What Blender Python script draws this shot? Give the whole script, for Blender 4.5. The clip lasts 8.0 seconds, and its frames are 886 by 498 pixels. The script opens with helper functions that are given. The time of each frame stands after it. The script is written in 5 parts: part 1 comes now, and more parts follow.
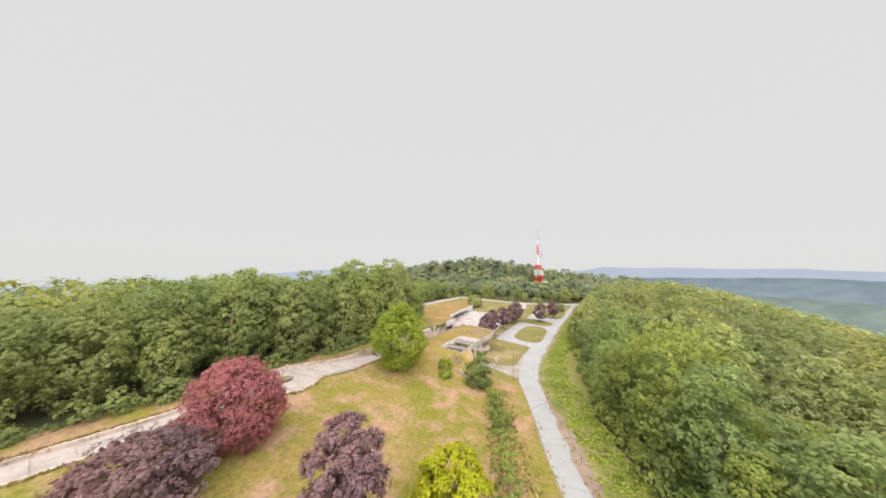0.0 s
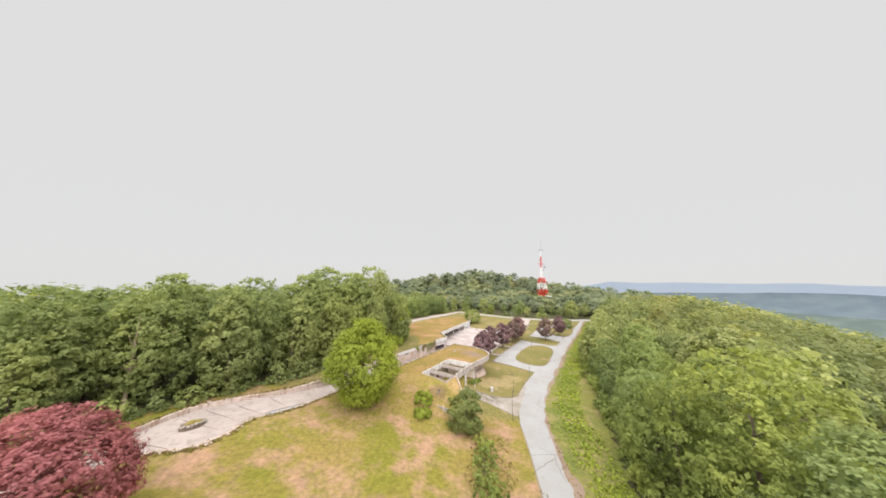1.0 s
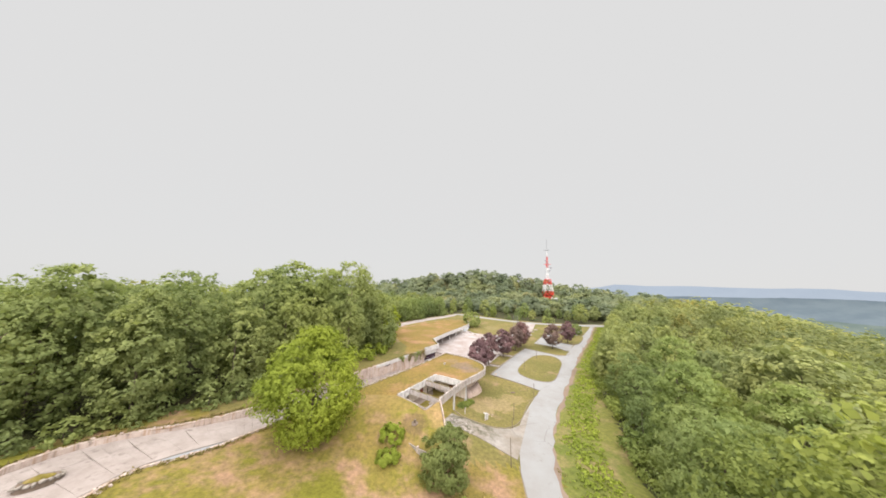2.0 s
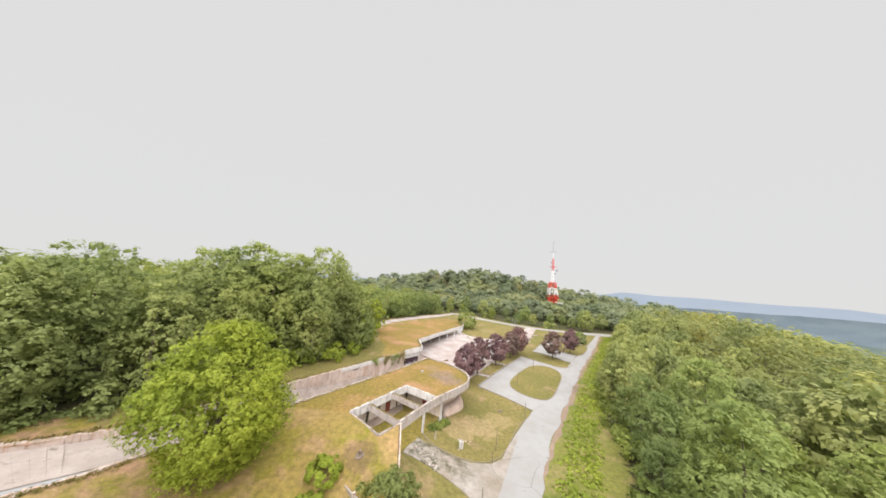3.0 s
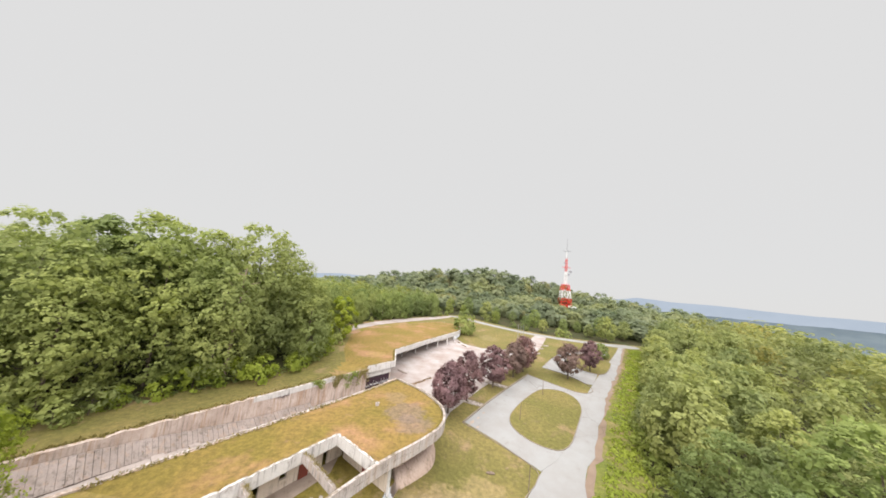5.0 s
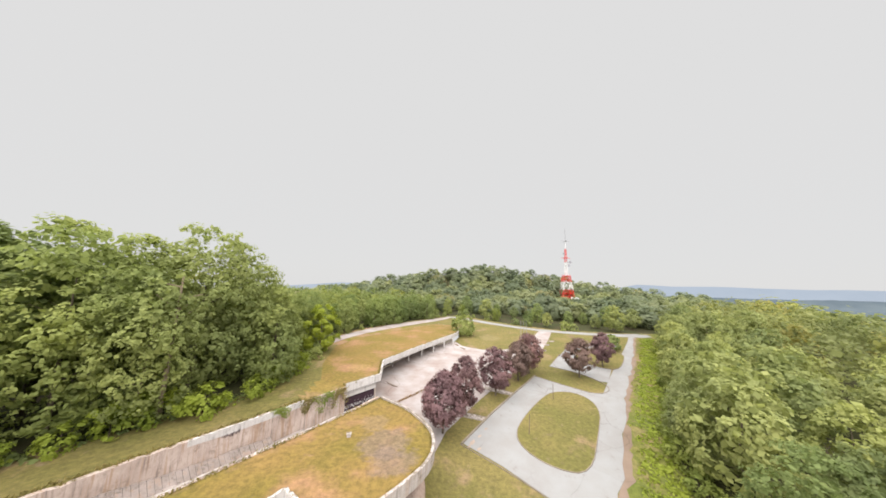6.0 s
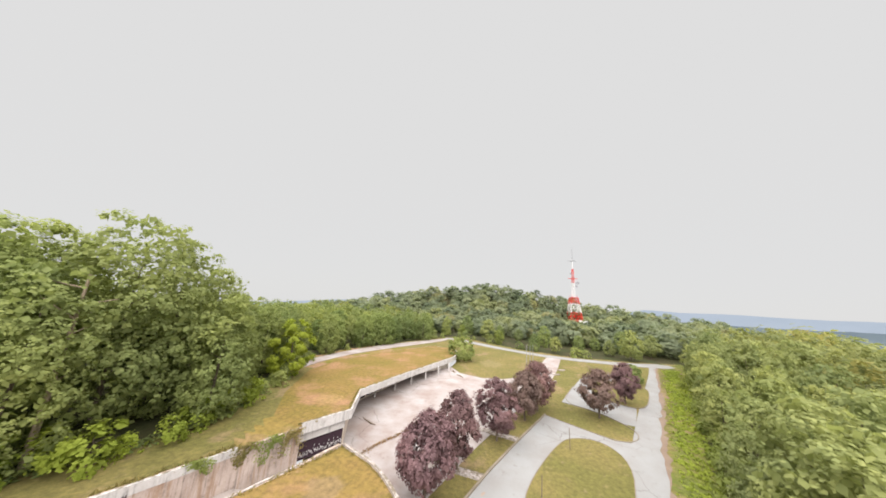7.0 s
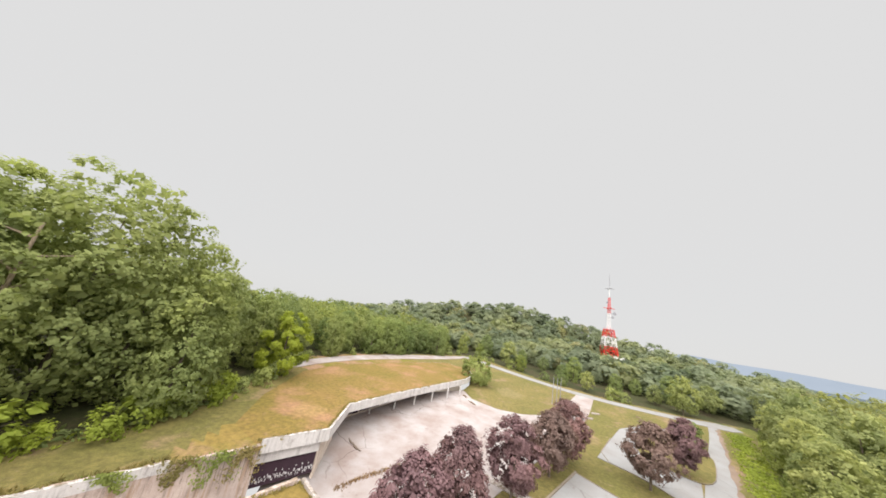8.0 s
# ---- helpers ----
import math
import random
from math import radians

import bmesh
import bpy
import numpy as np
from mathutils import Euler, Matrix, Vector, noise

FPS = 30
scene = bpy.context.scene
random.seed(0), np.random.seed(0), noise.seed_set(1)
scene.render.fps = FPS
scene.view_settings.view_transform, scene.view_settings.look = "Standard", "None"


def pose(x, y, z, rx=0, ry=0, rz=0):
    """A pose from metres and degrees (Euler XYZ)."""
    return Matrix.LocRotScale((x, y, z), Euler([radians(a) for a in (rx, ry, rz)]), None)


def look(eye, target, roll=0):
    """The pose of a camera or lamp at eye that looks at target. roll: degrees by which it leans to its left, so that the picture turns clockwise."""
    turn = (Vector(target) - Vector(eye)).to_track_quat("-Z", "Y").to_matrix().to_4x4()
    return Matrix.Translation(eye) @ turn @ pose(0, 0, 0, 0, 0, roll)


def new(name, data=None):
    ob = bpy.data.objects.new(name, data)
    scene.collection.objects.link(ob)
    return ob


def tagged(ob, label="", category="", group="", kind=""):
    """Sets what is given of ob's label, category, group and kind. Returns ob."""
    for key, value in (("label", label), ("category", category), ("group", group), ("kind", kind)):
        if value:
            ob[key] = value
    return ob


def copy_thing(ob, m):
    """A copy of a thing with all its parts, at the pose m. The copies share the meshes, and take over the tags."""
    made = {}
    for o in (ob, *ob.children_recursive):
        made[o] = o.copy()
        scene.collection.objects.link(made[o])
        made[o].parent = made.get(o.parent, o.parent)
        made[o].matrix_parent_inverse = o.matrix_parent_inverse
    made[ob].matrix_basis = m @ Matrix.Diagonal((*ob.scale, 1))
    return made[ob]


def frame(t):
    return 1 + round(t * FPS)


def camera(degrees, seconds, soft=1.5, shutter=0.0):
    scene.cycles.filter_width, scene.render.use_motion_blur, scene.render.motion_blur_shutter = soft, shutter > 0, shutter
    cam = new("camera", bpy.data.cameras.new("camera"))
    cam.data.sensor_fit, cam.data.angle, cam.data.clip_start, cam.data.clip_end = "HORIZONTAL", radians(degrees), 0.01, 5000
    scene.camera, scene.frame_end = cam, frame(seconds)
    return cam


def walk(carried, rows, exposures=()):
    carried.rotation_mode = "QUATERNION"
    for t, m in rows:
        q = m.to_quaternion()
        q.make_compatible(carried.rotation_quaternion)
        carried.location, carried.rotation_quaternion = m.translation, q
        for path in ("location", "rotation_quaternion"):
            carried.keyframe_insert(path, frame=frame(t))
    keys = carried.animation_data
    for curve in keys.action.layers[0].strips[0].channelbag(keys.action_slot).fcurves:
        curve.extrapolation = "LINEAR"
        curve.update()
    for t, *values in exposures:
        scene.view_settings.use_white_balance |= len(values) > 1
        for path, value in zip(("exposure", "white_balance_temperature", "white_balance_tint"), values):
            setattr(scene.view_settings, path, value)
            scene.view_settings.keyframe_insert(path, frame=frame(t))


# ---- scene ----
cam = camera(118.7, 8.0, soft=1.7, shutter=0.2)
PATH = [
    (0, (-0.1, 1.385, 22.689), (-0.096, 3.378, 22.854), 0.9),
    (0.5, (2.619, 9.035, 21.315), (2.611, 11.019, 21.568), 0.6),
    (1, (5.244, 16.219, 20.842), (5.227, 18.2, 21.119), 0.9),
    (1.5, (7.637, 22.979, 20.668), (7.612, 24.959, 20.951), 0.9),
    (1.7, (8.288, 25.962, 20.753), (8.251, 27.942, 21.035), 1.1),
    (3, (14.598, 41.462, 20.302), (14.495, 43.442, 20.564), 4.9),
    (3.5, (16.408, 46.884, 20.181), (16.276, 48.864, 20.43), 7.1),
    (4, (18.019, 52.292, 19.85), (17.861, 54.27, 20.103), 8.1),
    (4.5, (19.279, 57.588, 19.81), (19.108, 59.564, 20.065), 7.8),
    (6, (22.87, 71.198, 18.761), (22.708, 73.173, 19.033), 2.0),
    (6.5, (23.599, 75.954, 18.278), (23.431, 77.926, 18.563), 1.5),
    (7, (24.202, 81.073, 17.797), (24.008, 83.019, 18.212), 3.6),
    (7.5, (24.685, 85.813, 17.131), (24.376, 87.726, 17.625), 8.4),
    (8, (24.649, 90.222, 16.684), (24.245, 92.115, 17.185), 10.5),
]
walk(cam, [(t, look(eye, target, roll)) for t, eye, target, roll in PATH])

# ---------------------------------------------------------------- light
scene.view_settings.exposure = 1.0
SUN_ELEV, SUN_AZ = radians(63), radians(186)      # azimuth clockwise from +y
sun = new("sun", bpy.data.lights.new("sun", "SUN"))
sun.data.energy, sun.data.angle, sun.data.color = 4.85, radians(110), (1.0, 0.945, 0.905)
to_sun = Vector((math.sin(SUN_AZ) * math.cos(SUN_ELEV), math.cos(SUN_AZ) * math.cos(SUN_ELEV), math.sin(SUN_ELEV)))
sun.matrix_world = look(tuple(to_sun * 200), (0, 0, 0))
world = bpy.data.worlds.new("overcast_sky")
scene.world = world
world.use_nodes = True
wn = world.node_tree.nodes
wn.clear()
sky = wn.new("ShaderNodeTexSky")
sky.sky_type, sky.sun_disc, sky.sun_elevation, sky.sun_rotation = "NISHITA", False, SUN_ELEV, SUN_AZ
bg_sky, bg_cloud = wn.new("ShaderNodeBackground"), wn.new("ShaderNodeBackground")
bg_sky.inputs["Strength"].default_value = 0.1
bg_cloud.inputs["Color"].default_value = (0.373, 0.371, 0.370, 1)
wmix, wout = wn.new("ShaderNodeMixShader"), wn.new("ShaderNodeOutputWorld")
wmix.inputs[0].default_value = 0.985
for a, b in ((sky.outputs[0], bg_sky.inputs[0]), (bg_sky.outputs[0], wmix.inputs[1]), (bg_cloud.outputs[0], wmix.inputs[2]), (wmix.outputs[0], wout.inputs[0])):
    world.node_tree.links.new(a, b)

# ---------------------------------------------------------------- materials
class Nodes:
    """A small node builder for one material."""

    def __init__(self, name, rough=0.9):
        self.m = bpy.data.materials.new(name)
        self.m.use_nodes = True
        self.t = self.m.node_tree
        self.bsdf = self.t.nodes["Principled BSDF"]
        self.bsdf.inputs["Roughness"].default_value = rough
        self.bsdf.inputs["Specular IOR Level"].default_value = 0.2
        self.pos = self.t.nodes.new("ShaderNodeNewGeometry").outputs["Position"]

    def link(self, a, b):
        self.t.links.new(a, b)

    def noise(self, scale, detail=4.0, rough=0.55, stretch=None):
        n = self.t.nodes.new("ShaderNodeTexNoise")
        n.inputs["Scale"].default_value, n.inputs["Detail"].default_value, n.inputs["Roughness"].default_value = scale, detail, rough
        if stretch:
            v = self.t.nodes.new("ShaderNodeVectorMath")
            v.operation = "MULTIPLY"
            v.inputs[1].default_value = stretch
            self.link(self.pos, v.inputs[0])
            self.link(v.outputs[0], n.inputs["Vector"])
        else:
            self.link(self.pos, n.inputs["Vector"])
        return n.outputs["Fac"]

    def ramp(self, fac, stops):
        r = self.t.nodes.new("ShaderNodeValToRGB")
        el = r.color_ramp.elements
        while len(el) < len(stops):
            el.new(0.5)
        for e, (p, c) in zip(el, stops):
            e.position, e.color = p, (*c, 1) if len(c) == 3 else c
        self.link(fac, r.inputs[0])
        return r.outputs[0]

    def mix(self, fac, a, b, mode="MIX"):
        n = self.t.nodes.new("ShaderNodeMix")
        n.data_type, n.blend_type = "RGBA", mode
        for sock, v in ((n.inputs[0], fac), (n.inputs[6], a), (n.inputs[7], b)):
            if isinstance(v, (int, float)):
                sock.default_value = v
            elif isinstance(v, tuple):
                sock.default_value = (*v, 1)
            else:
                self.link(v, sock)
        return n.outputs[2]

    def bump(self, height, strength=0.4, dist=0.05):
        b = self.t.nodes.new("ShaderNodeBump")
        b.inputs["Strength"].default_value, b.inputs["Distance"].default_value = strength, dist
        self.link(height, b.inputs["Height"])
        self.link(b.outputs[0], self.bsdf.inputs["Normal"])

    def colour(self, c):
        if isinstance(c, tuple):
            self.bsdf.inputs["Base Color"].default_value = (*c, 1)
        else:
            self.link(c, self.bsdf.inputs["Base Color"])
        return self


def mask(lo, hi):
    return [(lo, (0, 0, 0)), (hi, (1, 1, 1))]


def grass_material(name, green, olive, dry, soil, dry_lo, dry_hi, scale=0.16, spots=()):
    green, olive, dry, soil = (tuple(0.70 * v * k for v, k in zip(c, (1, 1, 1.05))) for c in (green, olive, dry, soil))
    n = Nodes(name)
    base = n.mix(n.ramp(n.noise(0.09, 5), mask(0.38, 0.62)), green, olive)
    dryness = n.ramp(n.noise(scale, 6, 0.62), mask(dry_lo, dry_hi))
    base = n.mix(dryness, base, dry)
    bare = n.ramp(n.noise(0.55, 6, 0.7), mask(0.60, 0.72))
    base = n.mix(n.mix(0.6, (0.0, 0.0, 0.0), bare), base, soil)
    for (px, py, pz), radius, tone in spots:
        gap = n.t.nodes.new("ShaderNodeVectorMath")
        gap.operation = "DISTANCE"
        gap.inputs[1].default_value = (px, py, pz)
        n.link(n.pos, gap.inputs[0])
        wob = n.t.nodes.new("ShaderNodeMath")
        wob.operation = "MULTIPLY_ADD"
        n.link(n.noise(0.6, 5, 0.65), wob.inputs[0])
        wob.inputs[1].default_value = -radius * 1.3
        n.link(gap.outputs["Value"], wob.inputs[2])
        base = n.mix(n.ramp(wob.outputs[0], [(0.0, (0.6, 0.6, 0.6)), (min(0.95, radius * 0.32), (0, 0, 0))]), base, tone)
    blade = n.noise(7.0, 5, 0.7)
    base = n.mix(0.75, base, n.ramp(blade, [(0.25, (0.55, 0.55, 0.5)), (0.75, (1.35, 1.32, 1.2))]), "MULTIPLY")
    tuft = n.noise(1.6, 4, 0.6)
    base = n.mix(0.8, base, n.ramp(tuft, [(0.3, (0.64, 0.66, 0.64)), (0.7, (1.3, 1.27, 1.22))]), "MULTIPLY")
    n.colour(base)
    n.bump(blade, 0.5, 0.12)
    return n.m


M_MEADOW = grass_material("meadow_grass", (0.189, 0.182, 0.027), (0.263, 0.200, 0.062), (0.370, 0.236, 0.151), (0.394, 0.262, 0.198), 0.47, 0.62, 0.16,
                          (((8.2, 81.0, -1.4), 2.8, (0.285, 0.185, 0.100)), ((8.6, 79.0, -2.0), 2.4, (0.275, 0.185, 0.100)), ((4.3, 77.9, -2.3), 2.6, (0.120, 0.080, 0.050)), ((1.6, 81.6, -1.2), 3.4, (0.135, 0.140, 0.012)), ((-7, 77, -2), 5.0, (0.150, 0.145, 0.018)), ((-4.5, 84.6, -0.8), 7.0, (0.185, 0.148, 0.042)), ((-0.5, 82.8, -0.8), 5.0, (0.21, 0.15, 0.06)), ((-11, 128, 0), 7.0, (0.235, 0.155, 0.062)), ((-15, 140, 0), 8.0, (0.22, 0.150, 0.06)), ((-3, 121.5, 0), 4.0, (0.21, 0.145, 0.05))))
M_ROOF_GRASS = grass_material("dry_roof_grass", (0.215, 0.168, 0.042), (0.281, 0.189, 0.065), (0.374, 0.222, 0.123), (0.360, 0.230, 0.167), 0.50, 0.66, 0.12,
                              (((13.6, 105.6, -0.7), 4.2, (0.160, 0.122, 0.108)), ((15.4, 103.0, -0.7), 3.2, (0.160, 0.122, 0.108)), ((11.0, 110.4, -0.7), 2.4, (0.20, 0.145, 0.09)), ((0.5, 131, 0.1), 3.0, (0.28, 0.185, 0.09))))
M_LAWN = grass_material("lawn_grass", (0.169, 0.159, 0.050), (0.225, 0.188, 0.070), (0.312, 0.226, 0.137), (0.342, 0.245, 0.194), 0.56, 0.70, 0.14, (((17.5, 95, -6), 5.0, (0.245, 0.190, 0.112)), ((22, 97.5, -6), 5.0, (0.255, 0.195, 0.118)), ((26, 101, -6.5), 4.0, (0.235, 0.185, 0.10)), ((34, 185, -3), 6.0, (0.20, 0.165, 0.085))))
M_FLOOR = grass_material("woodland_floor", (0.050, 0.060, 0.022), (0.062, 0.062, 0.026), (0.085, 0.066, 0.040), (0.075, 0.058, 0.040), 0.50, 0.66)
M_VERGE = grass_material("verge_grass", (0.145, 0.174, 0.038), (0.198, 0.203, 0.052), (0.319, 0.250, 0.124), (0.347, 0.244, 0.179), 0.50, 0.68)


def pale_stone(name, base, dark, stain, rough=0.9, streak=True, crack=0.5, moss=0.0, rust=0.0):
    n = Nodes(name, rough)
    c = n.mix(n.ramp(n.noise(0.35, 6, 0.65), mask(0.35, 0.68)), base, dark)
    c = n.mix(n.ramp(n.noise(0.9, 7, 0.7), mask(0.56, 0.74)), c, stain)
    if streak:
        s = n.ramp(n.noise(1.0, 6, 0.75, (3.2, 3.2, 0.22)), mask(0.50, 0.66))
        s = n.mix(1.0, s, n.ramp(n.noise(0.45, 4, 0.6), mask(0.34, 0.54)), "MULTIPLY")
        c = n.mix(n.mix(0.9, (0.0, 0.0, 0.0), s), c, tuple(v * 0.46 for v in dark))
    if rust:                                            # ochre runs down the face
        s = n.ramp(n.noise(1.0, 7, 0.7, (1.7, 1.7, 0.10)), mask(0.52, 0.60))
        c = n.mix(n.mix(rust, (0.0, 0.0, 0.0), s), c, (0.30, 0.195, 0.125))
    if moss:                                            # dark moss on what faces the sky
        sep = n.t.nodes.new("ShaderNodeSeparateXYZ")
        n.link(n.t.nodes.new("ShaderNodeNewGeometry").outputs["Normal"], sep.inputs[0])
        up = n.ramp(sep.outputs[2], mask(0.55, 0.8))
        s = n.mix(1.0, up, n.ramp(n.noise(1.4, 7, 0.72), mask(0.46, 0.58)), "MULTIPLY")
        c = n.mix(n.mix(moss, (0.0, 0.0, 0.0), s), c, (0.135, 0.110, 0.075))
    fine = n.noise(9.0, 6, 0.7)
    c = n.mix(crack, c, n.ramp(fine, [(0.3, (0.72, 0.71, 0.69)), (0.7, (1.15, 1.15, 1.14))]), "MULTIPLY")
    n.colour(c)
    n.bump(fine, 0.35, 0.03)
    return n.m


M_CONCRETE = pale_stone("weathered_white_concrete", (0.440, 0.405, 0.392), (0.325, 0.286, 0.270), (0.17, 0.138, 0.120), moss=0.9, rust=0.30)
M_WHITEWASH = pale_stone("flaking_whitewash", (0.560, 0.546, 0.540), (0.455, 0.432, 0.420), (0.25, 0.215, 0.195), moss=0.9)
M_CANAL_WALL = pale_stone("stained_canal_concrete", (0.50, 0.42, 0.38), (0.375, 0.300, 0.262), (0.185, 0.145, 0.120), moss=0.6, rust=0.7)
M_CANAL_FLOOR = pale_stone("canal_floor_concrete", (0.325, 0.285, 0.268), (0.240, 0.205, 0.188), (0.145, 0.120, 0.105), streak=False)
M_REVETMENT = pale_stone("grimy_revetment_concrete", (0.285, 0.245, 0.228), (0.205, 0.172, 0.156), (0.12, 0.10, 0.085), rust=0.3)
M_JOINT = pale_stone("dark_mossy_joint", (0.225, 0.195, 0.175), (0.175, 0.150, 0.130), (0.12, 0.105, 0.08), streak=False)
M_PLASTER = pale_stone("beige_plaster", (0.64, 0.565, 0.495), (0.55, 0.465, 0.39), (0.38, 0.31, 0.25))
M_RENDER = pale_stone("pinkish_render", (0.464, 0.370, 0.325), (0.383, 0.291, 0.245), (0.255, 0.188, 0.148))
M_DUST = pale_stone("dusty_walkway", (0.335, 0.275, 0.235), (0.265, 0.212, 0.175), (0.19, 0.15, 0.115), streak=False)
M_COURT_FLOOR = grass_material("mossy_court_floor", (0.215, 0.185, 0.030), (0.235, 0.190, 0.050), (0.30, 0.225, 0.13), (0.27, 0.20, 0.14), 0.54, 0.70, 0.4)


def road_material(name, base, worn, dark, broken=0.60, rotten=None):
    base, worn, dark = (tuple(0.74 * v for v in c) for c in (base, worn, dark))
    n = Nodes(name, 0.92)
    c = n.mix(n.ramp(n.noise(0.22, 6, 0.6), mask(0.36, 0.66)), base, worn)
    holes = n.ramp(n.noise(0.6, 7, 0.72), mask(broken, broken + 0.16))
    if rotten:                                          # broken up round one place only
        gap = n.t.nodes.new("ShaderNodeVectorMath")
        gap.operation = "DISTANCE"
        gap.inputs[1].default_value = rotten[0]
        n.link(n.pos, gap.inputs[0])
        near = n.t.nodes.new("ShaderNodeMath")
        near.operation = "DIVIDE"
        n.link(gap.outputs["Value"], near.inputs[0])
        near.inputs[1].default_value = rotten[1]
        holes = n.mix(1.0, holes, n.ramp(near.outputs[0], [(0.55, (1, 1, 1)), (1.0, (0.28, 0.28, 0.28))]), "MULTIPLY")
    c = n.mix(holes, c, dark)
    v = n.t.nodes.new("ShaderNodeTexVoronoi")
    v.feature = "DISTANCE_TO_EDGE"
    v.inputs["Scale"].default_value = 0.16
    warp = n.t.nodes.new("ShaderNodeVectorMath")
    warp.operation = "ADD"
    wob = n.t.nodes.new("ShaderNodeTexNoise")
    wob.inputs["Scale"].default_value, wob.inputs["Detail"].default_value = 0.7, 4
    n.link(n.pos, wob.inputs["Vector"])
    n.link(n.pos, warp.inputs[0])
    n.link(wob.outputs["Color"], warp.inputs[1])
    n.link(warp.outputs[0], v.inputs["Vector"])
    cracks = n.ramp(v.outputs["Distance"], [(0.0, (1, 1, 1)), (0.012, (0, 0, 0))])
    gate = n.ramp(n.noise(0.05, 2), mask(0.48, 0.6))
    c = n.mix(n.mix(1.0, cracks, gate, "MULTIPLY"), c, tuple(v2 * 0.6 for v2 in dark))
    fine = n.noise(12.0, 5, 0.7)
    c = n.mix(0.4, c, n.ramp(fine, [(0.3, (0.8, 0.79, 0.78)), (0.7, (1.1, 1.1, 1.1))]), "MULTIPLY")
    n.colour(c)
    n.bump(fine, 0.3, 0.02)
    return n.m


M_ROAD = road_material("bleached_asphalt", (0.326, 0.332, 0.332), (0.294, 0.286, 0.279), (0.214, 0.186, 0.169))
M_PLAZA = road_material("worn_plaza_paving", (0.445, 0.415, 0.408), (0.330, 0.268, 0.246), (0.235, 0.172, 0.148))
M_DRIVE = road_material("broken_drive", (0.375, 0.35, 0.325), (0.275, 0.235, 0.195), (0.105, 0.098, 0.06), 0.43, ((11.5, 86.2, -6.3), 10.0))
M_DIRT = road_material("brown_dirt", (0.285, 0.215, 0.165), (0.215, 0.158, 0.120), (0.15, 0.125, 0.075))


def leaf_material(name, dark, mid, light, back=0.43, blotch=0.07, patch=0.0):
    n = Nodes(name, 0.75)
    info = n.t.nodes.new("ShaderNodeObjectInfo").outputs["Random"]
    isl = n.t.nodes.new("ShaderNodeNewGeometry").outputs["Random Per Island"]
    c = n.mix(0.62, mid, n.ramp(isl, [(0.0, dark), (0.55, mid), (1.0, light)]))
    c = n.mix(0.85, c, n.ramp(info, [(0.0, (0.70, 0.77, 0.72)), (0.5, (1.0, 1.0, 1.0)), (1.0, (1.12, 1.12, 0.92))]), "MULTIPLY")
    c = n.mix(0.8, c, n.ramp(n.noise(blotch, 3), [(0.36, (0.78, 0.82, 0.82)), (0.64, (1.18, 1.13, 1.03))]), "MULTIPLY")
    if patch:                                          # crown by crown in a wood that is one mesh
        own = n.t.nodes.new("ShaderNodeAttribute")
        own.attribute_name = "crown"
        c = n.mix(patch, c, n.ramp(own.outputs["Fac"], [(0.0, (0.70, 0.76, 0.74)), (0.5, (1.0, 1.0, 1.0)), (0.85, (1.26, 1.20, 0.94)), (1.0, (1.36, 1.10, 0.86))]), "MULTIPLY")
    n.colour(c)
    tr = n.t.nodes.new("ShaderNodeBsdfTranslucent")
    n.link(n.mix(1.0, c, (1.24, 1.28, 1.0), "MULTIPLY"), tr.inputs["Color"])
    mx = n.t.nodes.new("ShaderNodeMixShader")
    mx.inputs[0].default_value = back
    n.link(n.bsdf.outputs[0], mx.inputs[1])
    n.link(tr.outputs[0], mx.inputs[2])
    n.link(mx.outputs[0], n.t.nodes["Material Output"].inputs[0])
    return n.m


M_LEAF = leaf_material("broad_leaves", (0.183, 0.220, 0.086), (0.239, 0.274, 0.108), (0.296, 0.329, 0.131))
M_LEAF_SUN = leaf_material("bright_woodland_leaves", (0.165, 0.198, 0.057), (0.225, 0.262, 0.073), (0.286, 0.319, 0.094))
M_LEAF_LIME = leaf_material("lime_leaves", (0.179, 0.217, 0.033), (0.252, 0.300, 0.048), (0.331, 0.380, 0.073))
M_LEAF_RED = leaf_material("crimson_leaves", (0.262, 0.081, 0.098), (0.414, 0.144, 0.166), (0.552, 0.235, 0.260))
M_LEAF_PURPLE = leaf_material("purple_leaves", (0.130, 0.073, 0.085), (0.199, 0.119, 0.133), (0.283, 0.179, 0.194), 0.35)
M_LEAF_BRONZE = leaf_material("bronze_leaves", (0.123, 0.078, 0.074), (0.196, 0.131, 0.120), (0.278, 0.201, 0.180), 0.35)
M_LEAF_YELLOW = leaf_material("yellow_green_leaves", (0.258, 0.264, 0.014), (0.353, 0.352, 0.019), (0.437, 0.429, 0.031))
M_LEAF_PINE = leaf_material("conifer_needles", (0.146, 0.168, 0.054), (0.204, 0.229, 0.078), (0.268, 0.292, 0.106), 0.4)
M_WEED = leaf_material("dead_brown_weeds", (0.13, 0.085, 0.055), (0.20, 0.130, 0.085), (0.27, 0.185, 0.125), 0.2)
M_STRAW = leaf_material("dry_grass_blades", (0.17, 0.15, 0.05), (0.25, 0.20, 0.075), (0.33, 0.25, 0.11), 0.3)
M_LEAF_GREY = leaf_material("grey_green_leaves", (0.155, 0.194, 0.079), (0.210, 0.257, 0.100), (0.268, 0.315, 0.125))
M_LEAF_MID = leaf_material("mid_green_leaves", (0.197, 0.225, 0.100), (0.265, 0.290, 0.123), (0.338, 0.358, 0.157))
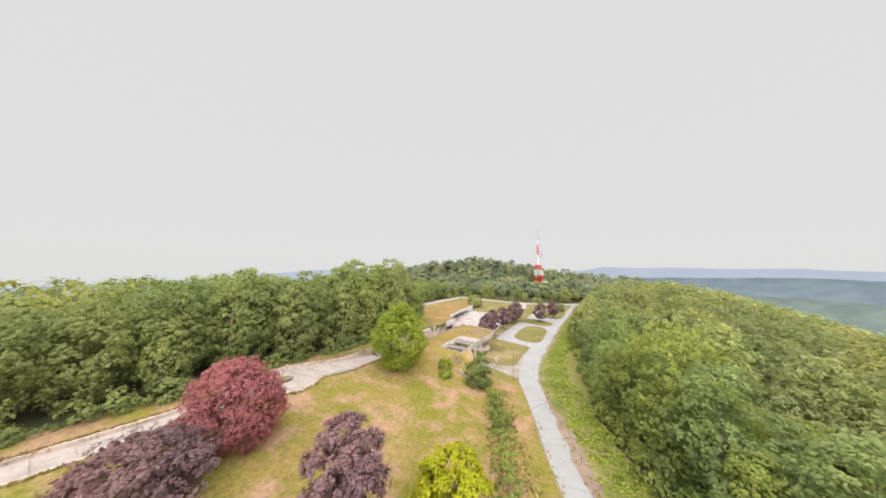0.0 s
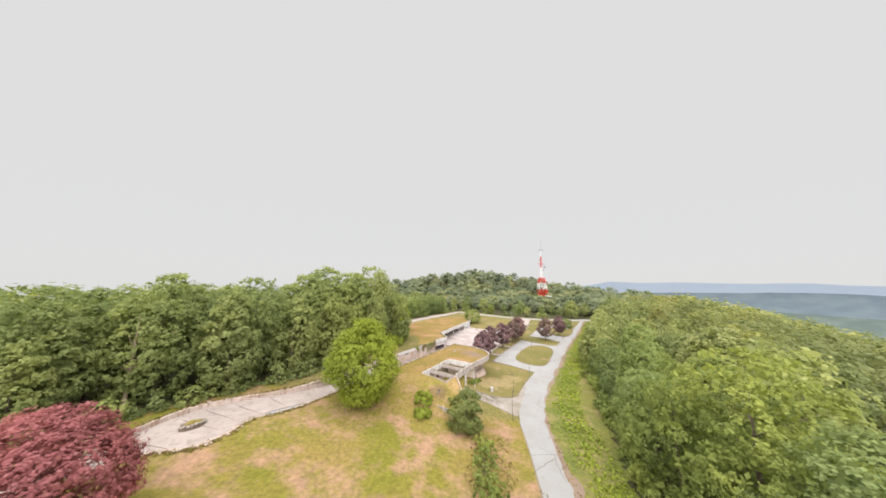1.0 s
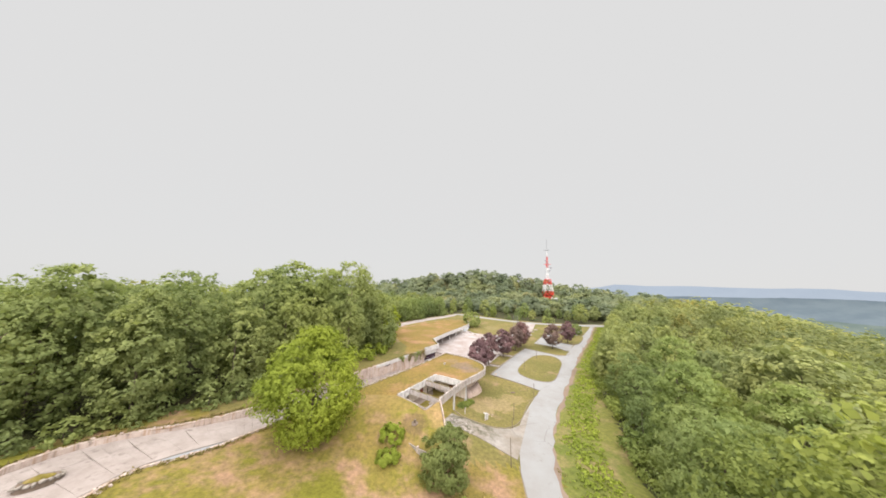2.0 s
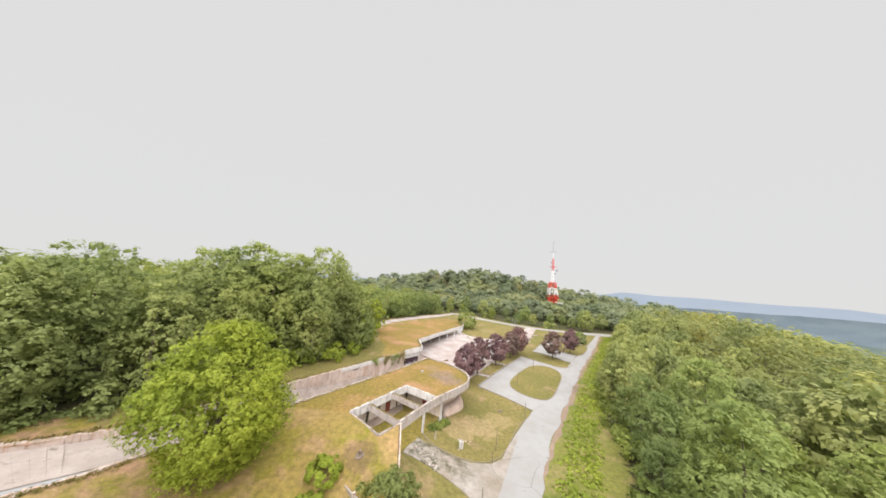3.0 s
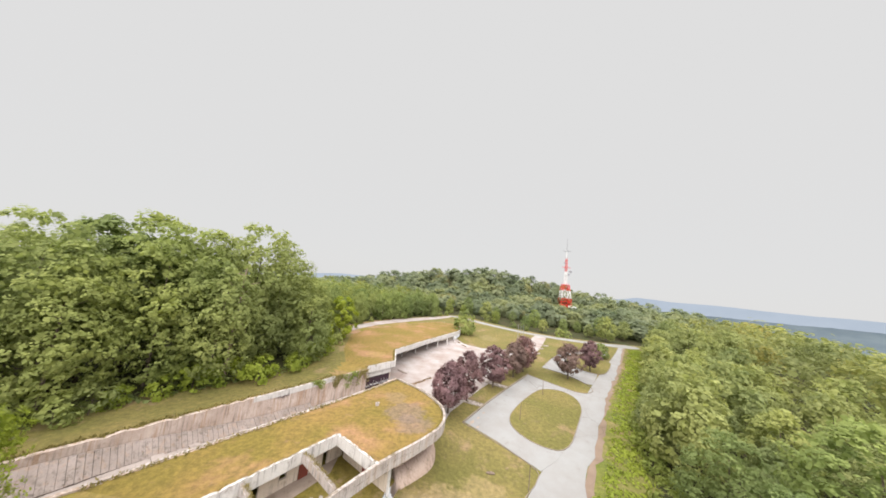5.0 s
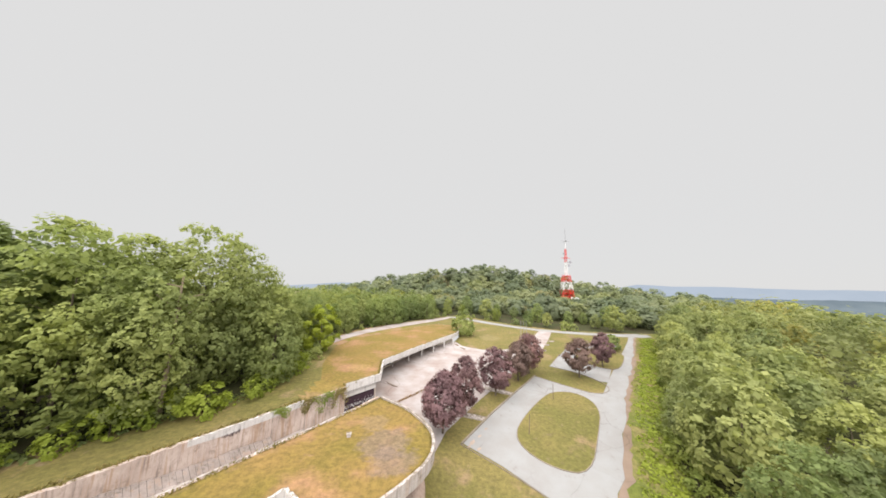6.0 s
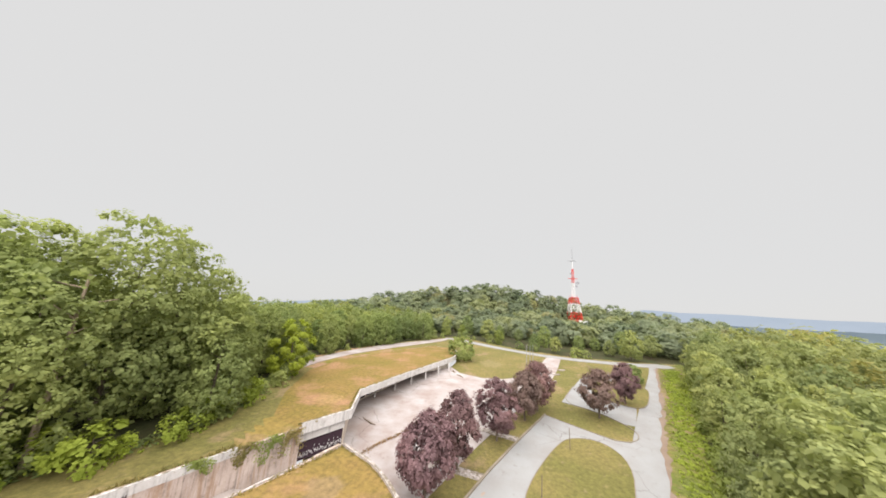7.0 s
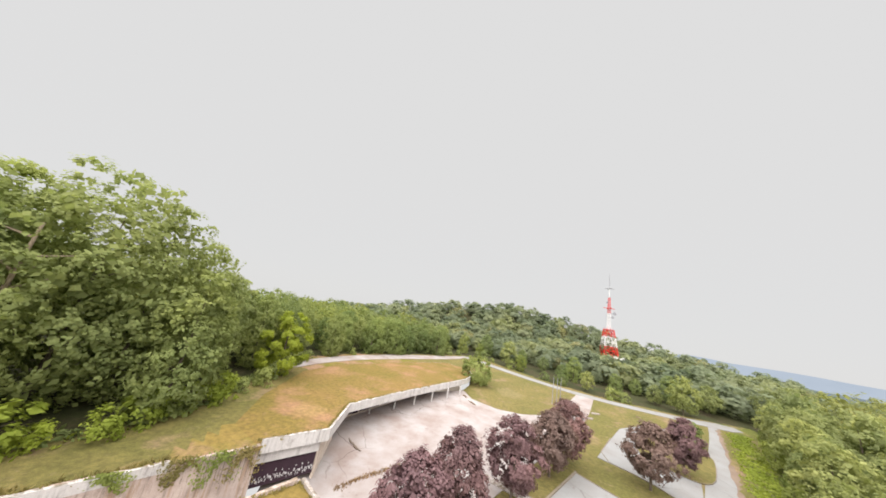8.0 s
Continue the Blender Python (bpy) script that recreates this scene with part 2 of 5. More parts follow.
M_LEAF_WOOD = leaf_material("woodland_leaves", (0.141, 0.171, 0.072), (0.192, 0.224, 0.090), (0.244, 0.275, 0.112), 0.42, 0.07, 0.9)
M_LEAF_SLOPE = leaf_material("sloping_woodland_leaves", (0.164, 0.182, 0.074), (0.222, 0.240, 0.099), (0.282, 0.295, 0.129), 0.42, 0.07, 0.9)
# paler, bluer greens: haze over the hill painted into the leaves
M_LEAF_FAR = leaf_material("hazed_distant_leaves", (0.171, 0.198, 0.144), (0.209, 0.240, 0.164), (0.246, 0.275, 0.180), 0.42, 0.045, 0.9)


def bark_material(name, a, b):
    n = Nodes(name)
    g = n.noise(2.5, 6, 0.7, (1, 1, 0.25))
    n.colour(n.ramp(g, [(0.3, a), (0.7, b)]))
    n.bump(g, 0.6, 0.05)
    return n.m


M_BARK = bark_material("bark", (0.055, 0.042, 0.032), (0.16, 0.13, 0.10))
M_DEADWOOD = bark_material("dead_wood", (0.22, 0.165, 0.12), (0.36, 0.29, 0.22))
M_POST = bark_material("post_wood", (0.10, 0.075, 0.055), (0.19, 0.15, 0.12))


def plain(name, c, rough=0.7, metal=0.0, vary=0.25):
    n = Nodes(name, rough)
    n.bsdf.inputs["Metallic"].default_value = metal
    n.colour(n.mix(vary * 2, c, n.ramp(n.noise(1.3, 6, 0.7), [(0.3, (0.55, 0.55, 0.55)), (0.7, (1.25, 1.25, 1.25))]), "MULTIPLY"))
    return n.m


M_RED_STEEL = plain("red_painted_steel", (0.58, 0.035, 0.025), 0.5)
M_WHITE_STEEL = plain("white_painted_steel", (0.70, 0.70, 0.70), 0.5)
M_GREY_STEEL = plain("grey_steel", (0.28, 0.28, 0.30), 0.5, 0.3)
M_DARK = plain("dark_void_paint", (0.045, 0.026, 0.036), 0.8)
M_DOOR_RED = plain("rust_red_door_paint", (0.20, 0.055, 0.04), 0.7)
M_STONE = pale_stone("grey_boulder", (0.30, 0.27, 0.24), (0.20, 0.18, 0.155), (0.13, 0.12, 0.10), streak=False)


def haze_material(name, c, c2, scale):
    n = Nodes(name, 1.0)
    n.bsdf.inputs["Specular IOR Level"].default_value = 0.0
    n.colour(n.mix(n.ramp(n.noise(scale, 5, 0.6), mask(0.4, 0.6)), c, c2))
    return n.m


# distance haze is put straight into these base colours
M_RIDGE_NEAR = haze_material("hazy_ridge_tint", (0.078, 0.101, 0.120), (0.096, 0.121, 0.138), 0.009)
M_RIDGE_LOW = haze_material("haze_greyed_valley", (0.080, 0.106, 0.100), (0.108, 0.134, 0.122), 0.012)
# black base; the haze over the far ridge is an emitted pale blue
M_RIDGE_FAR = haze_material("glowing_haze_ridge", (0.0, 0.0, 0.0), (0.01, 0.01, 0.01), 0.003)
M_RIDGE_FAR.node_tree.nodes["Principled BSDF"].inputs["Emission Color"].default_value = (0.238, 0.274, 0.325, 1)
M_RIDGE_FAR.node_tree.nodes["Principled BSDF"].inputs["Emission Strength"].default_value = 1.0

# ---------------------------------------------------------------- mesh helpers
from mathutils.geometry import delaunay_2d_cdt


def mesh_object(name, verts, faces, material, smooth=False):
    me = bpy.data.meshes.new(name)
    me.from_pydata([tuple(v) for v in verts], [], [tuple(f) for f in faces])
    me.materials.append(material)
    if smooth:
        me.polygons.foreach_set("use_smooth", [True] * len(me.polygons))
    me.update()
    return new(name, me)


def thing(name, at, label, category, group="", kind=""):
    ob = new(name)
    ob.location = at
    ob.empty_display_size = 0.3
    return tagged(ob, label, category, group, kind)


def under(parent, ob, label=""):
    """Makes ob, built in world places, a part of parent."""
    m = ob.matrix_basis.copy()
    ob.parent = parent
    ob.matrix_parent_inverse = Matrix.Translation(parent.location).inverted() if parent.parent is None else Matrix.Identity(4)
    ob.matrix_basis = m
    return tagged(ob, label)


def part(name, bm, material, parent, label=""):
    me = bpy.data.meshes.new(name)
    bm.to_mesh(me)
    bm.free()
    me.materials.append(material)
    return under(parent, new(name, me), label)


def box(bm, cx, cy, cz, sx, sy, sz, turn=0.0, bevel=0.0):
    geo = bmesh.ops.create_cube(bm, size=1.0, matrix=pose(cx, cy, cz, 0, 0, turn) @ Matrix.Diagonal((sx, sy, sz, 1)))
    if bevel:
        edges = list({e for v in geo["verts"] for e in v.link_edges})
        bmesh.ops.bevel(bm, geom=edges, offset=bevel, segments=1, affect="EDGES")


def bar(bm, a, b, r1, r2=None, sides=6):
    a, b = Vector(a), Vector(b)
    turn = (b - a).to_track_quat("Z", "Y").to_matrix().to_4x4()
    bmesh.ops.create_cone(bm, cap_ends=True, segments=sides, radius1=r1, radius2=r1 if r2 is None else r2, depth=(b - a).length,
                          matrix=Matrix.Translation((a + b) / 2) @ turn)


def strip_solid(path, tops, bottoms, thick, closed=False):
    """A wall along a plan path: its left face lies on the path, it is thick to the right of it."""
    n, offs = len(path), []
    for i, p in enumerate(path):
        a, b = path[i - 1] if i or closed else path[i], path[(i + 1) % n] if i < n - 1 or closed else path[i]
        d = Vector((b[0] - a[0], b[1] - a[1])).normalized()
        offs.append((p[0] + d.y * thick, p[1] - d.x * thick))
    v = []
    for p, o, t, b in zip(path, offs, tops, bottoms):
        v += [(p[0], p[1], t), (o[0], o[1], t), (o[0], o[1], b), (p[0], p[1], b)]
    f = []
    for i in range(n if closed else n - 1):
        a, b = 4 * i, 4 * ((i + 1) % n)
        f += [(a + k, b + k, b + (k + 1) % 4, a + (k + 1) % 4) for k in range(4)]
    if not closed:
        f += [(3, 2, 1, 0), (4 * n - 4, 4 * n - 3, 4 * n - 2, 4 * n - 1)]
    return v, f


def shifted(path, d):
    """The path moved d metres to its right."""
    v, _ = strip_solid(path, [0] * len(path), [0] * len(path), d)
    return [(v[4 * i + 1][0], v[4 * i + 1][1]) for i in range(len(path))]


def resample(path, step, closed=False):
    out, n = [], len(path)
    for i in range(n if closed else n - 1):
        a, b = Vector(path[i]), Vector(path[(i + 1) % n])
        k = max(1, int((b - a).length / step))
        out += [tuple(a.lerp(b, j / k)) for j in range(k)]
    return out if closed else out + [tuple(path[-1])]


def smooth_path(path, rounds=2, closed=False):
    """Corner cutting."""
    for _ in range(rounds):
        out, n = [], len(path)
        for i in range(n if closed else n - 1):
            a, b = Vector(path[i]), Vector(path[(i + 1) % n])
            out += [tuple(a.lerp(b, 0.25)), tuple(a.lerp(b, 0.75))]
        path = out if closed else [tuple(path[0])] + out[1:-1] + [tuple(path[-1])]
    return path


def inside(x, y, poly):
    hit, j = False, len(poly) - 1
    for i in range(len(poly)):
        (xi, yi), (xj, yj) = poly[i], poly[j]
        if (yi > y) != (yj > y) and x < (xj - xi) * (y - yi) / (yj - yi) + xi:
            hit = not hit
        j = i
    return hit


def triangulate(poly, spacing):
    """Triangles that fill a plan polygon, with inner points every spacing metres."""
    ring = resample(poly, spacing, True)
    xs, ys = [p[0] for p in ring], [p[1] for p in ring]
    pts = list(ring)
    x = min(xs) + spacing * 0.5
    while x < max(xs):
        y = min(ys) + spacing * 0.5
        while y < max(ys):
            if inside(x, y, ring) and min((x - a) ** 2 + (y - b) ** 2 for a, b in ring) > (spacing * 0.4) ** 2:
                pts.append((x, y))
            y += spacing
        x += spacing
    n = len(ring)
    vs, _, fs, *_ = delaunay_2d_cdt([Vector(p) for p in pts], [(i, (i + 1) % n) for i in range(n)], [], 1, 1e-5)
    return [tuple(v) for v in vs], fs, ring


def sheet(name, poly, height, lift, depth, material, spacing=2.0):
    """A slab over a plan polygon: its top follows height(x, y) + lift, its rim goes down by depth."""
    vs, fs, ring = triangulate(poly, spacing)
    verts = [(x, y, height(x, y) + lift) for x, y in vs]
    faces = []
    for f in fs:
        a, b, c = (verts[i] for i in f[:3])
        up = (b[0] - a[0]) * (c[1] - a[1]) - (b[1] - a[1]) * (c[0] - a[0]) > 0
        faces.append(tuple(f) if up else tuple(reversed(f)))
    k, n = len(verts), len(ring)
    for x, y in ring:
        verts += [(x, y, height(x, y) + lift), (x, y, height(x, y) + lift - depth)]
    area = sum(ring[i - 1][0] * ring[i][1] - ring[i][0] * ring[i - 1][1] for i in range(n))
    for i in range(n):
        a, b = k + 2 * i, k + 2 * ((i + 1) % n)
        faces.append((a, a + 1, b + 1, b) if area > 0 else (b, b + 1, a + 1, a))
    return mesh_object(name, verts, faces, material)

# ---------------------------------------------------------------- the lie of the land
def ease(a, b, v):
    u = min(1.0, max(0.0, (v - a) / (b - a)))
    return u * u * (3 - 2 * u)


def lowland(x, y):
    """The level of the road, the yard and the plaza."""
    return -7 + 0.06 * max(0.0, min(y, 240) - 105) + 1.68 * (1 - ease(11, 24, x)) * (1 - ease(108, 125, y)) * ease(74, 82, y)


def meadow(x, y):
    return -1 - 6 * min(1.0, max(0.0, (x + 32) / 49))


def upland(x, y):
    """The level of the meadow, the roofs and the wood's edge."""
    m = meadow(x, y)
    z = m + (-0.78 - m) * ease(68, 84, y)
    return z + 0.78 * ease(112, 126, y)


def step_line(y):
    if y < 83.6:
        return 8.3 + 0.2 * (83.6 - max(y, 73.8))
    if y < 118:
        return 8.3 - (y - 83.6) / 34.4 * 2.5
    if y < 127:
        return 4.0
    return (y - 127) / 7


def land(x, y):
    hi = upland(x, y)
    m = meadow(x, y)
    lo = m + (lowland(x, y) - m) * ease(68, 80, y)
    if y > 192:
        z = hi + (lo - hi) * ease(4, 24, x)
    else:
        side = x - step_line(y)
        bank = hi - 1.5 - 0.55 * side - 2.6 * ease(80.5, 83, y)       # grass bank against the retaining wall
        z = hi if side < 0 else max(lo, bank) if 70 < y < 84 else lo
    edge = 60 + 0.6 * (y - 52)                       # the eastern slope
    if x > edge:
        d = x - edge
        z -= min(170.0, 0.0016 * d * d if d < 90 else 12.96 + 0.29 * (d - 90))
    if x < -75:
        d = -75 - x
        z -= min(130.0, 0.0012 * d * d if d < 90 else 9.72 + 0.22 * (d - 90))
    if y < -30:
        z -= min(120.0, 0.1 * (-30 - y))
    if y > 210:                                      # the wooded hill
        z += 34 * math.exp(-((x - 45) / 132) ** 2) * math.exp(-((y - 390) / 56) ** 2 if y < 390 else -((y - 390) / 160) ** 2)
        if y > 430:
            z -= min(150.0, 0.12 * (y - 430))
    return z


# ---------------------------------------------------------------- plan
# canal stations: left edge x, y, right edge x, y
CANAL = [(-66, 20, -60.5, 16), (-52, 35, -47, 31.4), (-45.5, 43.5, -40.5, 41), (-40.2, 52.2, -34.5, 51.8), (-40, 58, -28.4, 55.2), (-39.3, 63, -27.1, 59),
         (-37, 67.2, -27.2, 63), (-31.2, 70.8, -23.8, 67), (-22.3, 79.4, -19.4, 73.8), (-16.8, 89, -10.9, 82.9), (-12.7, 96.4, -5.3, 92.7),
         (-8.8, 103.2, -0.2, 101.6), (-5, 110, 4.2, 109.3), (-2.4, 114.8, 8.6, 118)]
CANAL_L = [(a, b) for a, b, _, _ in CANAL]
CANAL_R = [(c, d) for _, _, c, d in CANAL]
COURT_A, COURT_B, COURT_C, COURT_D, COURT_E = (6.8, 97.3), (13.2, 93.3), (0.1, 84.9), (5.8, 80.7), (8.3, 83.6)
PARAPET = smooth_path([(8.3, 83.5), (11.2, 89.5), (13.8, 94.2), (17.4, 99), (19.9, 103.5), (19.6, 108.4), (17.6, 111.6), (14.2, 115.4), (9.2, 118.4)], 2)
UNDERCUT = [(a + (c - a) * ease(95.5, 97.5, b) * (1 - ease(112, 116, b)), b + (d - b) * ease(95.5, 97.5, b) * (1 - ease(112, 116, b))) for (a, b), (c, d) in zip(shifted(PARAPET, -0.15), shifted(PARAPET, -1.1))]
EAVE_R = [p for p in PARAPET if p[1] > 93.8]
ROOF_1 = [COURT_C, (-0.5, 84.2), (-10.3, 83.9), (-9.9, 84.7), (-5.3, 92.7), (-0.2, 101.6), (4.2, 109.3), (8.9, 118.3)] + EAVE_R[::-1][1:] + [COURT_B, COURT_A]
FASCIA_2 = [(2.1, 120.5), (6.4, 127.0), (4.0, 136.8), (9.9, 152.5), (20.3, 177.5), (21.5, 183.0), (21.4, 190.0), (19.2, 197.0), (14.2, 203.5)]
ROOF_2 = FASCIA_2 + [(11, 204.6), (-3, 181), (-13, 160), (-14, 148), (-9, 132), (-4.4, 122.2), (1.5, 119.9)]
HOLE = (CANAL_L + [(1.7, 120.3), (-3.9, 122.6), (-8.8, 132), (-13.8, 148), (-12.8, 160), (-2.8, 181), (11, 204.4), (14.2, 203.4), (19, 196.8), (21.2, 190), (21.3, 183), (20.1, 177.6),
                   (9.7, 152.6), (3.8, 136.8), (6.2, 127), (5.4, 125.6), (9.0, 118.2)] + UNDERCUT[::-1][1:-1]
        + [(8.45, 83.45), (10.35, 73.9), (10.05, 73.9), (8.15, 83.3), COURT_D, COURT_C, (-9.9, 84.6)] + CANAL_R[:10][::-1])

# outlines of the woods
EDGE_W = [(-95, 5), (-60, 36), (-55, 45), (-49.5, 52), (-46, 62), (-39, 72), (-28, 84), (-24.5, 96), (-19.5, 105), (-14.5, 112), (-12, 120), (-12.5, 126), (-16.5, 140), (-20.5, 150), (-22.5, 160)]
WOOD_W = EDGE_W + [(-18.4, 177), (-10.4, 195), (-0.6, 212), (10, 231), (-40, 250), (-105, 250), (-115, 20), (-105, 0)]
EDGE_E = [(28, -8), (28.6, 20), (29.2, 38), (32.4, 58), (45.2, 89), (54, 114), (61, 127), (89, 168), (113, 200)]
WOOD_E = EDGE_E + [(116, 208), (190, 240), (170, 60), (110, -12)]
HILL = [(-170, 250), (-60, 246), (-6, 226), (10, 232), (20, 235), (34, 226), (48, 215.5), (66, 207.5), (92, 205.5), (118, 208), (190, 242), (330, 300), (330, 385), (200, 395), (-150, 400), (-230, 360)]
RIM_WOOD = [(170, 60), (190, 240), (330, 300), (420, 300), (330, 20), (150, -60), (100, -60), (110, -12)]

# ---------------------------------------------------------------- ground
def build_ground():
    ring = resample(HOLE, 1.5, True)
    rx, ry = np.array([p[0] for p in ring]), np.array([p[1] for p in ring])
    pts, n = list(ring), len(ring)
    for x in np.arange(-72, 118, 1.6):
        for y in np.arange(8, 248, 1.6):
            if np.min((rx - x) ** 2 + (ry - y) ** 2) > 0.5:
                pts.append((float(x), float(y)))
    for x in np.arange(-400, 520, 9.0):
        for y in np.arange(-160, 720, 9.0):
            if not (-76 < x < 122 and 4 < y < 252):
                pts.append((float(x), float(y)))
    for x in np.arange(-4700, 4701, 180.0):
        for y in np.arange(-4700, 4701, 180.0):
            if not (-430 < x < 550 and -190 < y < 750):
                pts.append((float(x), float(y)))
    vs, _, fs, *_ = delaunay_2d_cdt([Vector(p) for p in pts], [(i, (i + 1) % n) for i in range(n)], [], 0, 1e-6)
    verts = [(v.x, v.y, land(v.x, v.y) + (0.10 * noise.noise((v.x * 0.22, v.y * 0.22, 0)) if -72 < v.x < 17 and v.y < 70 else 0)) for v in vs]
    faces = []
    for f in fs:
        a, b, c = (verts[i] for i in f)
        if inside((a[0] + b[0] + c[0]) / 3, (a[1] + b[1] + c[1]) / 3, HOLE):
            continue
        up = (b[0] - a[0]) * (c[1] - a[1]) - (b[1] - a[1]) * (c[0] - a[0]) > 0
        faces.append(tuple(f) if up else tuple(reversed(f)))
    ob = mesh_object("ground", verts, faces, M_MEADOW, True)
    tagged(ob, "sloping hilltop meadow with dry yellow grass patches", "ground", kind="structure")
    # lawn beyond the yard, woodland floor and verge have their own grass
    for m in (M_LAWN, M_VERGE):
        ob.data.materials.append(m)
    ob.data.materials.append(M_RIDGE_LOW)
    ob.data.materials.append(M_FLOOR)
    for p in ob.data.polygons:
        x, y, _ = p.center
        # far ground takes the valley colour, with the haze painted in
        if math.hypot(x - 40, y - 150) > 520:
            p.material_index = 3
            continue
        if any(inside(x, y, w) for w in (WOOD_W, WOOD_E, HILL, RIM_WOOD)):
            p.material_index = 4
            continue
        road_x = np.interp(y, [30, 56, 78, 90, 112, 133, 162, 202], [21, 23.3, 27.3, 31, 44, 58, 79, 105])
        if x > road_x or y > 235:
            p.material_index = 2
        elif x > step_line(y) and y > 76 or y > 190 or x < -4 and 76 < y < 150 and (y > 120 or x < -24 + (y - 76) * 0.58):
            p.material_index = 1
    return ob


build_ground()

# ---------------------------------------------------------------- roads and paving
def paving(name, poly, lift, material, label, category, depth=0.12, spacing=2.0, height=land):
    return tagged(sheet(name, poly, height, lift, depth, material, spacing), label, category, kind="structure")


ROAD_L = [(8.5, -46), (12.0, -18), (14.0, 8), (15.2, 25), (16.5, 38.7), (17.5, 48), (18.9, 56), (20.5, 67.5), (21.4, 77), (25.2, 90), (30, 99), (35.2, 107.6), (42, 117.5), (51, 131.5), (58.5, 143), (66, 154), (78, 171), (90, 188), (97, 199)]
ROAD_R = [(12.7, -46), (16.2, -18), (18.2, 8), (19.2, 25), (20.4, 38.8), (21.7, 48), (23.2, 56.5), (25.3, 68), (27.4, 78.5), (31.4, 88.2), (37.2, 99.0), (42.3, 108.3), (46.2, 114.2), (50.2, 121), (54.8, 129), (59.6, 136.8), (65.4, 145.8), (78, 165), (97, 195.6), (102, 203)]
ROAD_EDGE_R = smooth_path(ROAD_R, 1)
wear = random.Random(4)
ROAD_RAGGED = [(x + wear.uniform(-0.45, 0.3), y + wear.uniform(-0.4, 0.4)) for x, y in resample(ROAD_EDGE_R, 2.2)]
paving("road", smooth_path(ROAD_L, 1) + ROAD_RAGGED[::-1], 0.05, M_ROAD, "bleached pale asphalt access road with ragged edges", "road", spacing=2.5)
paving("road_shoulder", [(x - 0.3, y) for x, y in resample(ROAD_EDGE_R, 1.2)] + [(x + 0.35 + 1.5 * (1 - ease(52, 70, y)) + 0.45 * ease(84, 110, y) + 0.5 * noise.noise((x * 0.25, y * 0.25, 3)) + 0.4 * noise.noise((x * 0.9, y * 0.9, 3)) + wear.uniform(-0.5, 0.4), y - 0.3) for x, y in resample(ROAD_EDGE_R, 1.2)[::-1]], 0.02, M_DIRT,
       "bare brown earth shoulder beside the road", "shoulder", spacing=2.5)
paving("back_road", smooth_path([(108, 206), (90, 202.5), (63, 204.5), (44.5, 213), (26.5, 225.5), (15, 231.5), (13, 228.5), (25, 220.5), (43.5, 208.6), (63, 200), (90, 198), (108, 199)], 1, True), 0.085, M_ROAD,
       "pale gravel track along the edge of the wood", "track", spacing=3)
paving("roof_path", smooth_path([(14, 230), (2.5, 212), (-8, 195), (-16.5, 176), (-20.5, 158), (-19.6, 148), (-16.6, 148), (-16, 158), (-12.2, 172), (-3, 190), (6, 206), (16.5, 226)], 1, True), 0.10, M_PLAZA,
       "pale gravel path behind the grass roof", "path", spacing=3)
paving("parking_lot", [(23.2, 117.4), (28.5, 126), (35, 136), (42.3, 146.8), (45.4, 144.2), (49, 141.4), (52.6, 138.8), (55.4, 138.6), (57.8, 140.2), (58.9, 142.6), (56, 137), (48, 124), (38.5, 110.5), (35.0, 107.4), (29, 113)], 0.075, M_ROAD,
       "pale worn asphalt parking loop", "parking lot")
ragged = random.Random(14)
for k, (x, y, r) in enumerate(((24.9, 117.6, 0.55), (26.2, 119.4, 0.35), (25.9, 116.2, 0.4), (24.4, 116.6, 0.3), (27.4, 121.6, 0.3))):
    rim_d = [(x + r * (1.5 * math.cos(i * 0.52) * 0.55 - math.sin(i * 0.52) * 0.5) * ragged.uniform(0.7, 1.2), y + r * (1.5 * math.cos(i * 0.52) * 0.83 + math.sin(i * 0.52) * 0.35) * ragged.uniform(0.7, 1.2)) for i in range(12)]
    paving("dirt_patch", rim_d, 0.079 + 0.002 * (k % 2), M_DUST, "thin patch of pinkish dirt washed over the parking lot", "dirt", 0.02, 0.6)
paving("parking_bay", [(48.8, 155.2), (55, 165.3), (61.5, 175.6), (70.5, 183), (86, 187), (72, 165.6), (65, 153), (60.4, 145.6), (58.4, 146.2), (55.2, 151.0)], 0.07, M_ROAD,
       "pale worn asphalt parking bay", "parking lot")
paving("plaza", [(2.5, 121), (4.5, 116.0), (9.2, 118.5), (14.3, 115.6), (17.8, 111.9), (19.2, 114), (20.5, 120), (27, 132), (34, 143.5), (38, 150), (44, 156), (47.5, 163.2), (52.5, 174), (57.2, 184), (64, 200.6), (59, 202.6),
       (53, 190), (47.5, 179), (41.5, 171.6), (36, 168.6), (29.7, 168), (23, 171), (20.2, 176.5), (9.5, 166), (-8, 146), (-6, 134), (0, 126)], 0.06, M_PLAZA,
       "large cracked pale paved plaza before the canopy", "plaza", height=lowland)
paving("yard_drive", [(21.4, 77.4), (17.4, 80.2), (13.8, 82.0), (10.7, 83.6), (8.8, 84.6), (9.8, 87.2), (10.7, 88.6), (12.3, 87.6), (16.4, 86.0), (19.3, 85.9), (22.4, 86.9), (24.6, 88.5), (26.4, 92.5), (29, 96)], 0.07, M_DRIVE,
       "broken crumbling driveway to the building", "driveway", spacing=1.5, height=land)


M_KERB = pale_stone("worn_kerb", (0.235, 0.200, 0.160), (0.165, 0.140, 0.105), (0.11, 0.095, 0.065), streak=False)


def kerb(path, lift, label, w=0.16):
    """A row of real kerb stones along a path."""
    v, f = strip_solid(path, [land(x, y) + lift for x, y in path], [land(x, y) - 0.1 for x, y in path], w)
    return tagged(mesh_object("kerb", v, f, M_KERB), label, "kerb", kind="structure")


